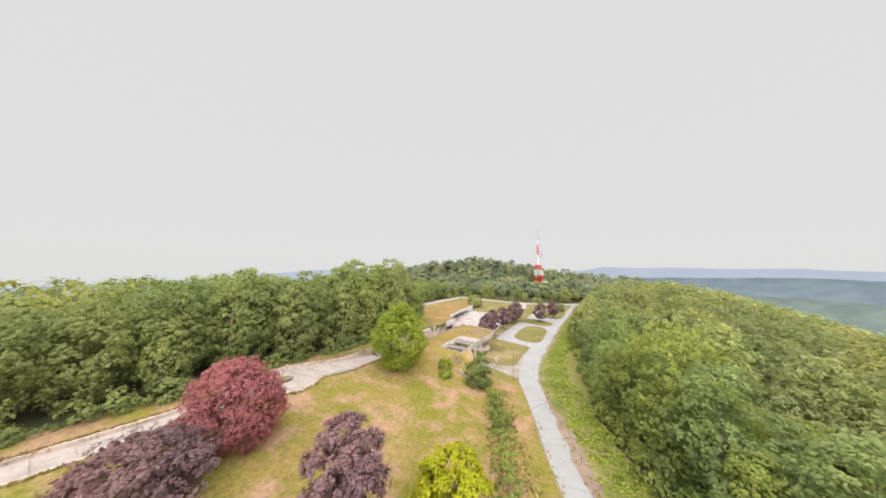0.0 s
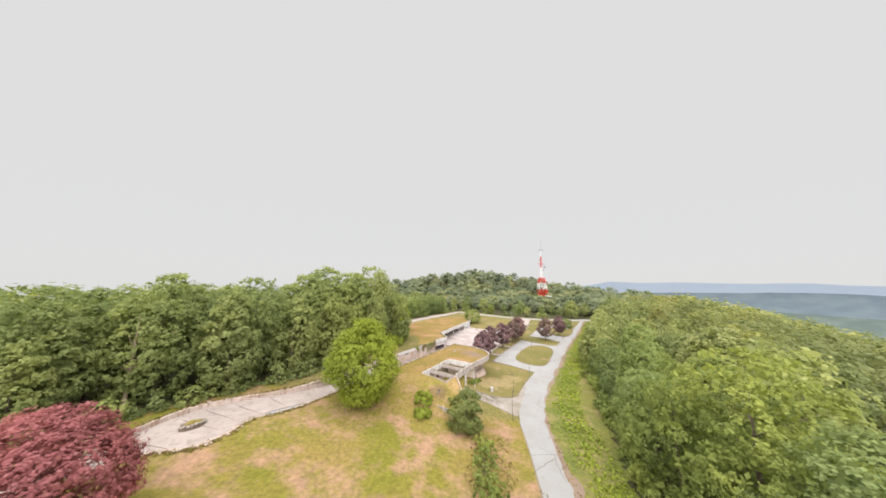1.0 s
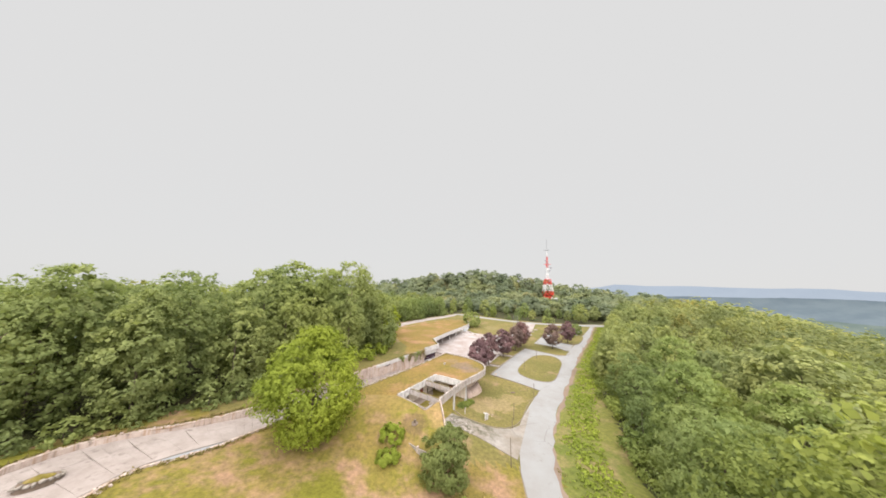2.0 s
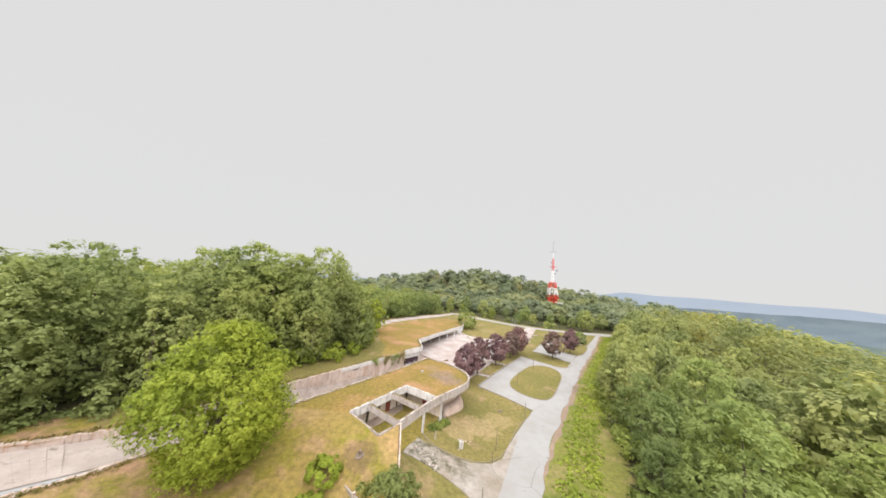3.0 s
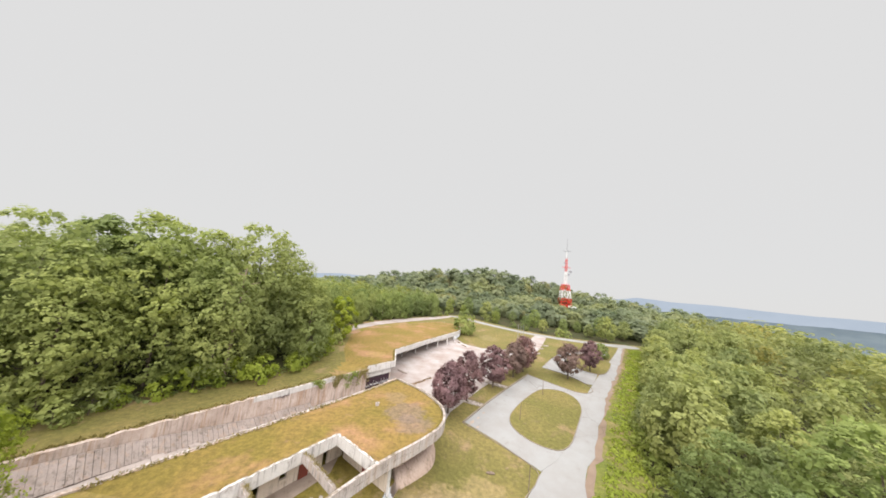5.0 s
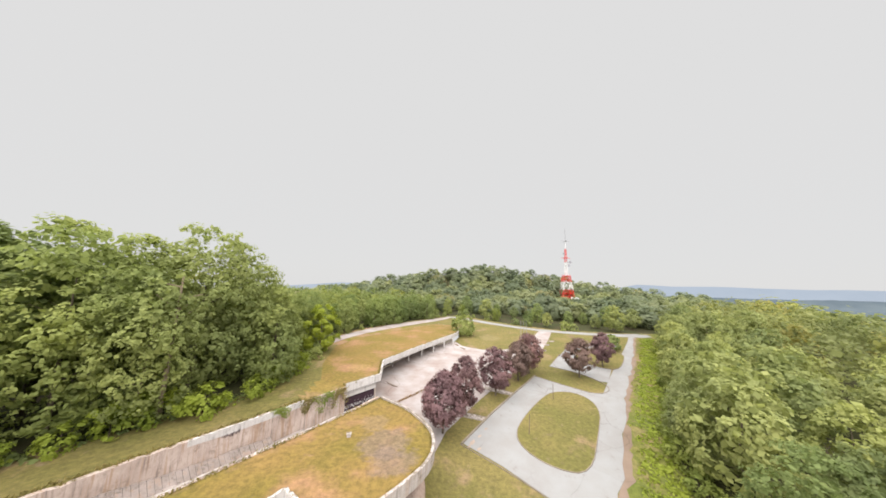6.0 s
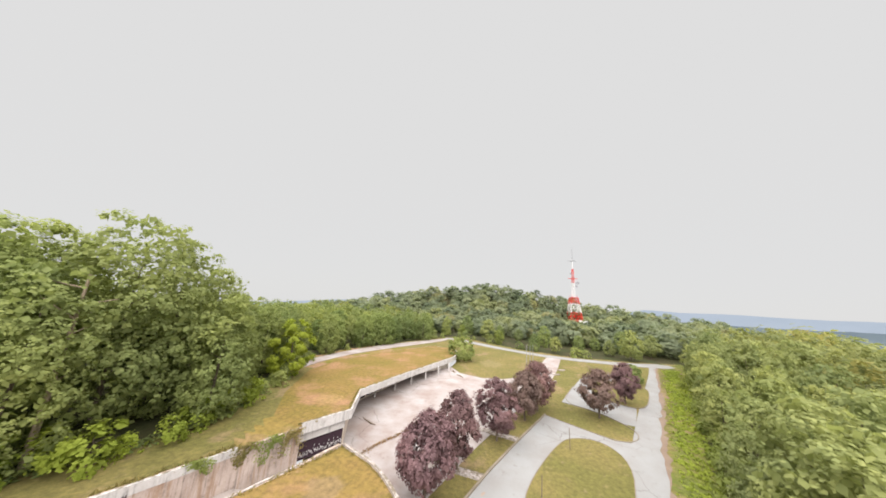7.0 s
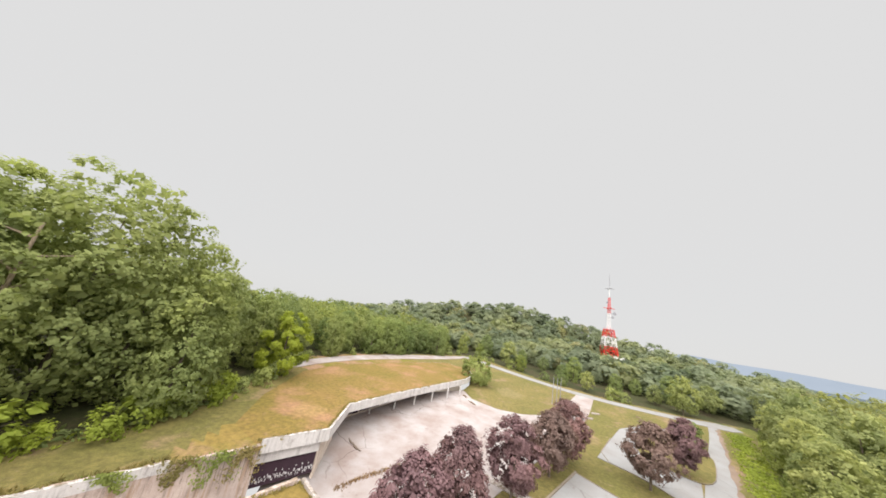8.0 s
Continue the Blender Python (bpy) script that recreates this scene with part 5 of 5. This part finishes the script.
# ---------------------------------------------------------------- lattice mast
def mast(x, y):
    z0 = land(x, y)
    ob = thing("lattice_mast", (x, y, z0), "red and white banded steel lattice radio mast on the hill", "mast")
    bands = ((z0, 12.0, M_RED_STEEL), (12.0, 18.2, M_RED_STEEL), (18.2, 25.6, M_WHITE_STEEL), (25.6, 31.0, M_RED_STEEL))

    def half(z):
        return 5.8 - (z - 6.0) * 0.115

    for lo, hi, mat in bands:
        bm = bmesh.new()
        a, b = half(lo), half(hi)
        ca = [(x + sx * a, y + sy * a, lo) for sx, sy in ((-1, -1), (1, -1), (1, 1), (-1, 1))]
        cb = [(x + sx * b, y + sy * b, hi) for sx, sy in ((-1, -1), (1, -1), (1, 1), (-1, 1))]
        for i in range(4):
            j = (i + 1) % 4
            bar(bm, ca[i], cb[i], 0.28, 0.25)
            bar(bm, cb[i], cb[j], 0.17)
            mid = (Vector(ca[i]) + Vector(ca[j])) / 2
            bar(bm, mid, cb[i], 0.15)
            bar(bm, mid, cb[j], 0.15)
            bar(bm, ca[i], (Vector(cb[i]) + Vector(cb[j])) / 2, 0.13)
            bar(bm, ca[j], (Vector(cb[i]) + Vector(cb[j])) / 2, 0.13)
            bar(bm, (Vector(ca[i]) + Vector(cb[i])) / 2, (Vector(ca[j]) + Vector(cb[j])) / 2, 0.16)
        part("lattice_section", bm, mat, ob)
    bm = bmesh.new()
    box(bm, x, y, 31.3, 6.6, 6.6, 0.35, 0, 0.1)
    for i in range(8):
        t = i * math.pi / 4
        bar(bm, (x + 3.1 * math.cos(t), y + 3.1 * math.sin(t), 31.4), (x + 3.1 * math.cos(t), y + 3.1 * math.sin(t), 32.8), 0.14)
    part("platform", bm, M_RED_STEEL, ob)
    z = 31.8
    for top, r, mat in ((44.5, 0.5, M_WHITE_STEEL), (57.5, 0.45, M_RED_STEEL), (66.0, 0.26, M_WHITE_STEEL), (77.5, 0.22, M_GREY_STEEL)):
        bm = bmesh.new()
        if r < 0.4:
            bar(bm, (x, y, z), (x, y, top), r, r * 0.9)
        else:                                          # slim lattice
            steps = 5
            for k in range(steps):
                za, zb = z + (top - z) * k / steps, z + (top - z) * (k + 1) / steps
                wa, wb = 1.15 - 0.02 * (za - 31), 1.15 - 0.02 * (zb - 31)
                ring = [(sx, sy) for sx, sy in ((-1, -1), (1, -1), (1, 1), (-1, 1))]
                for (ax, ay), (bx, by) in zip(ring, ring[1:] + ring[:1]):
                    bar(bm, (x + ax * wa, y + ay * wa, za), (x + ax * wb, y + ay * wb, zb), 0.13, None, 5)
                    bar(bm, (x + ax * wa, y + ay * wa, za), (x + bx * wb, y + by * wb, zb), 0.09, None, 4)
                    bar(bm, (x + ax * wb, y + ay * wb, zb), (x + bx * wb, y + by * wb, zb), 0.09, None, 4)
        part("mast_section", bm, mat, ob)
        z = top
    for zz, w, mat in ((48.7, 4.2, M_RED_STEEL), (65.2, 3.8, M_GREY_STEEL)):
        bm = bmesh.new()
        box(bm, x, y, zz, w * 2, 0.5, 0.4)
        box(bm, x, y, zz, 0.5, w * 2, 0.4)
        part("cross_arm", bm, mat, ob)
    for dx, zz, r in ((3.6, 44.6, 1.4), (-2.4, 53.0, 0.9), (2.2, 41.5, 1.1)):
        bm = bmesh.new()
        bar(bm, (x + dx, y - 1.6, zz), (x + dx, y - 0.7, zz), r, r * 0.6, 12)
        bar(bm, (x, y, zz), (x + dx, y - 0.8, zz), 0.25)
        part("dish_antenna", bm, M_GREY_STEEL, ob)
    bm = bmesh.new()
    box(bm, x + 4, y - 8.5, z0 + 1.0, 6, 4, 2.6, 0, 0.2)
    part("hut", bm, M_WHITE_STEEL, ob, "pale equipment hut at the foot")
    return ob


mast(120.8, 332.5)

# ---------------------------------------------------------------- small things
def uneven(bm, amount, seed):
    for v in bm.verts:
        v.co += Vector((noise.noise(v.co * 1.7 + Vector((seed, 0, 0))), noise.noise(v.co * 1.7 + Vector((0, seed, 0))), noise.noise(v.co * 1.7 + Vector((0, 0, seed))))) * amount


def loose(name, bm, material, at, label, category, group=""):
    me = bpy.data.meshes.new(name)
    bm.to_mesh(me)
    bm.free()
    me.materials.append(material)
    ob = new(name, me)
    ob.location = at
    return tagged(ob, label, category, group)


def boulder(name, x, y, z, size, material, label, category, group="", seed=1.0):
    bm = bmesh.new()
    bmesh.ops.create_icosphere(bm, subdivisions=2, radius=0.5)
    for v in bm.verts:
        v.co = Vector((v.co.x * size[0], v.co.y * size[1], v.co.z * size[2]))
    uneven(bm, min(size) * 0.3, seed)
    return loose(name, bm, material, (x, y, z + size[2] * 0.3), label, category, group)


# stone island in the pool
pz = upland(-34, 60.5) - canal_depth(60.5) - 0.25
isle = thing("pool_island", (-33.8, 60.4, pz), "oval dark stone island with weeds in the dry pool", "island")
bm = bmesh.new()
bmesh.ops.create_cone(bm, cap_ends=True, segments=28, radius1=1.0, radius2=0.86, depth=0.55, matrix=pose(-33.8, 60.4, pz + 0.42, 0, 0, 55) @ Matrix.Diagonal((1.6, 1.0, 1.3, 1)))
uneven(bm, 0.08, 2.0)
part("stone_base", bm, M_POST, isle)
rocks = random.Random(9)
for i in range(18):
    t = i / 18 * 6.283
    ex, ey = 1.5 * math.cos(t), 0.9 * math.sin(t)
    q = pose(0, 0, 0, 0, 0, 55) @ Vector((ex, ey, 0))
    bm = bmesh.new()
    bmesh.ops.create_icosphere(bm, subdivisions=1, radius=0.5, matrix=pose(-33.8 + q.x, 60.4 + q.y, pz + 0.62 + rocks.uniform(-0.1, 0.15), 0, 0, rocks.uniform(0, 180)) @ Matrix.Diagonal((rocks.uniform(0.4, 0.7), rocks.uniform(0.3, 0.5), rocks.uniform(0.35, 0.6), 1)))
    uneven(bm, 0.12, i * 1.7)
    part("rim_stone", bm, M_STONE, isle)
bm = bmesh.new()
bmesh.ops.create_cone(bm, cap_ends=True, segments=20, radius1=0.7, radius2=0.4, depth=0.2, matrix=pose(-33.8, 60.4, pz + 0.90, 0, 0, 55) @ Matrix.Diagonal((1.5, 0.9, 1, 1)))
uneven(bm, 0.14, 5.0)
part("soil", bm, M_COURT_FLOOR, isle, "dark weedy soil")
# broken stones along the pool's rim
chips = random.Random(15)
for i in range(26):
    u = chips.random()
    line = CANAL_R[3:9] if i % 3 else CANAL_L[4:8]
    k = int(u * (len(line) - 1))
    p = Vector(line[k]).lerp(Vector(line[k + 1]), chips.random())
    sgn = 1 if i % 3 else -1
    x, y = p.x + sgn * chips.uniform(0.1, 0.8), p.y - sgn * chips.uniform(0.0, 0.5)
    boulder("stone", x, y, land(x, y), (chips.uniform(0.3, 0.8), chips.uniform(0.25, 0.6), chips.uniform(0.2, 0.45)), M_CANAL_WALL, "pale broken stone on the pool's rim", "stone", "broken stones round the pool", i * 1.3)

# posts along the road and the parking loop
def wooden_post(x, y, h, lean, label="thin weathered wooden post in the grass", r=0.065):
    bm = bmesh.new()
    bar(bm, (0, 0, -0.3), (math.sin(radians(lean)) * h, 0.02 * h, h), r, r * 0.8, 7)
    return loose("post", bm, M_POST, (x, y, land(x, y)), label, "post", "posts along the drive")


for x, y, h, lean in ((19.9, 75.6, 4.2, -1), (23.9, 90.6, 3.4, 2), (32.1, 103.0, 3.3, 1), (34.6, 120.8, 3.4, 2), (43.0, 134.2, 3.4, 0), (22.8, 87.0, 1.9, -1)):
    wooden_post(x, y, h, lean)
for i, (x, y) in enumerate(((46.6, 183.9), (47.7, 183.5), (48.9, 184.4))):
    bm = bmesh.new()
    bar(bm, (0, 0, -0.2), (0, 0, 7.6), 0.11, 0.07, 8)
    bmesh.ops.create_icosphere(bm, subdivisions=1, radius=0.09, matrix=Matrix.Translation((0, 0, 7.65)))
    loose("flagpole", bm, M_GREY_STEEL, (x, y, lowland(x, y)), "tall thin grey bare flagpole beside the plaza", "flagpole", "flagpoles")

# roof vent, bare mound with stub pipe, stump, rubble
vent = thing("roof_vent", (8.8, 106.5, ROOF_Z), "small pale concrete vent box on the grass roof", "vent")
bm = bmesh.new()
box(bm, 8.8, 106.5, ROOF_Z + 0.15, 0.5, 0.4, 0.45, 20, 0.04)
part("box", bm, M_CONCRETE, vent)
bm = bmesh.new()
box(bm, 8.8, 106.5, ROOF_Z + 0.4, 0.62, 0.52, 0.08, 20, 0.02)
part("lid", bm, M_CONCRETE, vent)
mz = land(4.3, 77.9)
mound = thing("drain_mound", (4.3, 77.9, mz), "bare earth ring with a dark stub pipe on the meadow", "drain")
bm = bmesh.new()
bmesh.ops.create_cone(bm, cap_ends=True, segments=22, radius1=0.6, radius2=0.35, depth=0.14, matrix=pose(4.3, 77.9, mz + 0.06, 16, 0, 0))
uneven(bm, 0.14, 3.0)
part("earth", bm, M_POST, mound)
bm = bmesh.new()
bar(bm, (4.3, 77.9, mz), (4.35, 77.85, mz + 0.6), 0.22, 0.2, 12)
part("pipe", bm, M_POST, mound, "dark stub pipe")
block = thing("concrete_block", (17.9, 88.9, land(17.9, 88.9)), "broken white concrete pillar stub standing on the yard lawn", "pillar")
for nm, dx, dz, w, h, turn in (("shaft", 0.0, 0.45, 0.62, 1.1, 20), ("cap", -0.06, 1.1, 0.8, 0.28, 28)):
    bm = bmesh.new()
    box(bm, 17.9 + dx, 88.9, land(17.9, 88.9) + dz, w, w * 0.8, h, turn, 0.06)
    uneven(bm, 0.10, 5.0 + dz)
    part(nm, bm, M_WHITEWASH, block)
for i, (x, y, w) in enumerate(((18.8, 91.2, 0.5), (19.3, 90.8, 0.35), (18.4, 90.6, 0.3), (19.6, 91.6, 0.4), (17.5, 88.2, 0.3))):
    boulder("stone", x, y, land(x, y), (w, w * 0.7, w * 0.35), M_RENDER, "low pinkish piece of rubble on the yard lawn", "stone", "rubble on the yard lawn", 20 + i * 1.7)
bm = bmesh.new()
bar(bm, (0, 0, -0.2), (0.05, 0, 1.25), 0.09, 0.08, 7)
loose("post", bm, M_CONCRETE, (13.5, 89.2, land(13.5, 89.2)), "short pale concrete post at the edge of the yard lawn", "post")
boulder("log", 27.2, 105.2, land(27.2, 105.2), (1.4, 0.5, 0.4), M_POST, "short dark log lying on the lawn", "log", seed=3.0)
boulder("log", 24.5, 79.0, land(24.5, 79), (0.2, 0.2, 0.1), M_POST, "small broken branch on the road's edge", "branch", seed=4.0)
heap = random.Random(31)
cx, cy = 6.8, 92.4
for i in range(40):
    x, y = cx + heap.gauss(0, 0.55), cy + heap.gauss(0, 0.7)
    w = heap.uniform(0.2, 0.7)
    boulder("rubble", x, y, COURT_Z, (w, w * 0.8, w * heap.uniform(0.3, 0.6)), M_CONCRETE, "pale broken concrete rubble on the court floor", "rubble", "rubble in the court", i * 0.7)
for i in range(46):
    x = heap.uniform(10.2, 14.6)
    y = 95.2 - 0.86 * x + heap.gauss(0, 0.9)
    w = heap.uniform(0.2, 0.65)
    boulder("rubble", x, y, land(x, y) + 0.05, (w, w * 0.75, w * heap.uniform(0.25, 0.5)), M_STONE if i % 3 else M_CONCRETE, "broken stone rubble on the crumbling driveway", "rubble", "rubble on the driveway", 40 + i * 0.9)
# planks and trash on the plaza
for i in range(4):
    x, y = 10.2 + i * 1.0 + heap.uniform(-0.3, 0.3), 129.4 + i * 1.3 + heap.uniform(-0.4, 0.4)
    bm = bmesh.new()
    box(bm, 0, 0, 0.06, heap.uniform(0.5, 1.3), heap.uniform(0.12, 0.3), 0.07, heap.uniform(20, 75), 0.01)
    loose("plank", bm, M_DEADWOOD, (x, y, lowland(x, y) + 0.06), "broken brown plank lying on the plaza", "plank", "planks on the plaza")
for i in range(7):
    x, y = 4.4 + i * 0.36, 137.0 - i * 0.26
    bm = bmesh.new()
    box(bm, 0, 0, 0.08, heap.uniform(0.8, 2.2), 0.14, 0.1, heap.uniform(-60, -20), 0.01)
    loose("plank", bm, M_POST, (x + 0.8, y, lowland(x, y) + 0.06), "dark timber lying beside the canopy corner", "plank", "planks on the plaza")
for x, y, a in ((51.3, 170.2, 20), (54.8, 177.8, 20), (58.6, 183.6, 20)):
    bm = bmesh.new()
    box(bm, 0, 0, 0.2, 2.6, 0.35, 0.4, a, 0.04)
    loose("concrete_block", bm, M_CONCRETE, (x, y, land(x, y)), "low pale concrete block on the lawn", "block", "concrete blocks by the link road")

# ferns under the parapet, ivy over the canal wall
for i, (x, y, r) in enumerate(((13.7, 92.9, 1.0), (14.7, 94.2, 0.9), (12.7, 92.0, 0.8), (15.4, 95.2, 0.6))):
    tree("fern_bush", standing(x, y), 70 + i, r * 0.8, 1.1 * r, 0.30, 420, M_LEAF_SUN, "green weeds below the parapet", "weeds", "weeds below the parapet", "dome", 0.02, 14, 0.03, limbs=3)


def ivy(x, y, top, drop, width, seed):
    r = np.random.RandomState(seed)
    n = 420
    a = Vector((0.61, 0.79))
    u, v = r.randn(n) * width * 0.5, r.rand(n) ** 0.8
    hang = drop * (0.6 + 0.4 * np.cos(u * 2.1 + seed))
    p = np.stack([x + a.x * u + r.rand(n) * 0.3 + 0.15, y + a.y * u - r.rand(n) * 0.25, top + 0.35 * (1 - v) - v * hang], -1)
    nn = np.array([0.75, -0.5, 0.45]) + 0.5 * r.randn(n, 3)
    nn /= np.linalg.norm(nn, axis=1)[:, None]
    t = np.cross(nn, r.randn(n, 3))
    t /= np.linalg.norm(t, axis=1)[:, None]
    b = np.cross(nn, t)
    s = 0.24 * r.uniform(0.6, 1.2, n)[:, None]
    q = np.stack([p - t * s * 0.5, p + b * s * 0.4, p + t * s * 0.5, p - b * s * 0.4], 1).reshape(-1, 3)
    ob = thing("ivy", (x, y, top), "green ivy hanging over the canal wall", "ivy", "ivy on the canal wall")
    leaf_ob = new("leaves", quads_mesh("leaves", q - np.array([x, y, top]), np.arange(n * 4).reshape(-1, 4), M_STRAW if seed % 2 else M_LEAF_SUN))
    leaf_ob.parent = ob
    bm = bmesh.new()
    for i in range(6):
        k = (i - 2.5) * width * 0.25
        bar(bm, (0.1 + a.x * k, a.y * k, 0.1), (0.2 + a.x * k * 1.1, a.y * k * 1.1 - 0.1, -drop * 0.9), 0.03, 0.015, 4)
    me = bpy.data.meshes.new("stems")
    bm.to_mesh(me)
    bm.free()
    me.materials.append(M_BARK)
    new("stems", me).parent = ob


for x, y, d, w, sd in ((-2.2, 115.4, 2.2, 1.6, 1), (-0.2, 117.6, 3.0, 1.8, 2), (1.2, 119.4, 3.4, 1.5, 3), (-4.4, 111.6, 1.4, 1.2, 4)):
    ivy(x, y, upland(x, y) + 0.1, d, w, sd)

# dead snags in the wood
def snag(x, y, h, seed):
    r = random.Random(seed)
    ob = thing("dead_tree", (x, y, land(x, y)), "bare pale dead tree standing in the wood's edge", "tree", "dead trees")
    bm = bmesh.new()
    bar(bm, (x, y, land(x, y) - 0.3), (x + 0.3, y, land(x, y) + h), 0.34, 0.12, 8)
    part("trunk", bm, M_DEADWOOD, ob)
    for i in range(7):
        z = land(x, y) + h * r.uniform(0.4, 0.95)
        a, e = r.uniform(0, 6.28), r.uniform(1.2, 3.2)
        bm = bmesh.new()
        bar(bm, (x + 0.2, y, z), (x + math.cos(a) * e, y + math.sin(a) * e, z + e * r.uniform(0.2, 0.9)), 0.13, 0.04, 6)
        part("limb", bm, M_DEADWOOD, ob)


snag(-48.9, 63.6, 15.5, 1)
snag(-19.2, 107.6, 19.5, 5)

# rough weeds on the road bank
def weeds(edge, inner, outer, count, seed, material, label):
    r = np.random.RandomState(seed)
    pts = np.array(resample(edge, 1.0))
    i = r.randint(0, len(pts) - 1, count)
    p = pts[i] + r.randn(count, 2) * 0.5
    p[:, 0] += r.uniform(inner, outer, count)
    keep = (p[:, 1] > 30) & (p[:, 1] < 196)
    p = p[keep]
    z = np.array([land(x, y) for x, y in p])
    size = r.uniform(0.25, 0.7, len(p))
    base = np.repeat(np.stack([p[:, 0], p[:, 1], z], -1), 5, 0)
    s = np.repeat(size, 5)[:, None]
    d = r.randn(len(base), 3) * np.array([0.55, 0.55, 0.25])
    c = base + d * s * np.array([1, 1, 0.5]) + np.array([0, 0, 0.28]) * s
    n = d + np.array([0, 0, 0.7])
    n /= np.linalg.norm(n, axis=1)[:, None]
    t = np.cross(n, r.randn(len(base), 3))
    t /= np.linalg.norm(t, axis=1)[:, None]
    b = np.cross(n, t)
    q = np.stack([c - t * s * 0.6, c + b * s * 0.3, c + t * s * 0.6, c - b * s * 0.3], 1).reshape(-1, 3)
    ob = new("weeds", quads_mesh("weeds", q, np.arange(len(q)).reshape(-1, 4), material))
    return tagged(ob, label, "weeds", kind="stuff")


weeds(ROAD_EDGE_R, 2.6, 8.5, 3400, 1, M_LEAF_LIME, "rough green weeds on the road bank")
weeds([(14.6, 30), (16.6, 55), (18.6, 69)], -7.5, -2.0, 600, 2, M_STRAW, "tall rough grass and weeds beside the road")
weeds(EDGE_W, -1.0, 1.2, 1500, 3, M_LEAF, "low undergrowth along the wood's edge")


# tufts of dry grass that break the hard edges
def tufts(lines, count, seed, spread, size, label, material=M_STRAW):
    r = np.random.RandomState(seed)
    pts = np.array([p for line in lines for p in line])
    c = pts[r.randint(0, len(pts), count)] + r.randn(count, 3) * np.array([spread, spread, 0.02])
    per = 4
    c = np.repeat(c, per, 0) + r.randn(count * per, 3) * np.array([0.10, 0.10, 0.0])
    s = size * r.uniform(0.4, 1.2, len(c))[:, None]
    up = np.array([0, 0, 1.0]) + 0.55 * r.randn(len(c), 3)
    up /= np.linalg.norm(up, axis=1)[:, None]
    t = np.cross(up, r.randn(len(c), 3))
    t /= np.linalg.norm(t, axis=1)[:, None]
    q = np.stack([c - t * s * 0.22, c + t * s * 0.22, c + t * s * 0.1 + up * s, c - t * s * 0.1 + up * s * 0.9], 1).reshape(-1, 3)
    ob = new("grass_tufts", quads_mesh("grass_tufts", q, np.arange(len(q)).reshape(-1, 4), material))
    return tagged(ob, label, "grass", kind="stuff")


def edge_points(path, step, height):
    return [(x, y, height(x, y)) for x, y in resample(path, step)]


tufts([edge_points(shifted([COURT_C, COURT_A, COURT_B], -0.35), 0.3, lambda x, y: ROOF_Z), edge_points(shifted(EAVE_R, -0.45), 0.3, lambda x, y: ROOF_Z),
       edge_points([(4.9, 93.4), (10.8, 89.4)], 0.15, lambda x, y: ROOF_Z + 0.04), edge_points([(2.2, 88.1), (7.9, 84.1)], 0.15, lambda x, y: ROOF_Z + 0.04)],
      800, 1, 0.08, 0.15, "dry grass tufts along the roof's edges")
tufts([edge_points(shifted(LEFT_EDGE, 0.35), 0.4, lambda x, y: ROOF_Z), edge_points(shifted(EDGE2, -0.5), 0.4, lambda x, y: TOP2 - 0.06)], 1100, 2, 0.16, 0.30, "dry grass tufts behind the roof kerbs")
tufts([edge_points(shifted(resample(CANAL_L, 3), -0.8), 0.5, land), edge_points(shifted(resample(CANAL_R[:10], 3), 0.65), 0.5, land)], 2200, 3, 0.25, 0.36, "dry grass tufts along the canal rim")
tufts([edge_points(smooth_path(ROAD_L[:7], 1), 0.5, land), edge_points([(x + 0.6, y) for x, y in ROAD_EDGE_R if y < 76], 0.5, land)], 600, 4, 0.45, 0.3, "dry grass tufts along the road's edges")
tufts([edge_points([(9.1, 126.9), (10.0, 128.6), (11.5, 130.7), (13.1, 132.7), (14.5, 134.8)], 0.3, lambda x, y: lowland(x, y) + 0.06)], 260, 5, 0.22, 0.22, "dry brown weeds in a crack of the plaza", M_WEED)
tufts([edge_points([(20.5, 172.5), (21.5, 170.8)], 0.2, lambda x, y: lowland(x, y) + 0.06), edge_points([(22.6, 168.6), (24.0, 166.9)], 0.2, lambda x, y: lowland(x, y) + 0.06)], 90, 6, 0.2, 0.22, "dry brown weeds in a crack of the plaza", M_WEED)
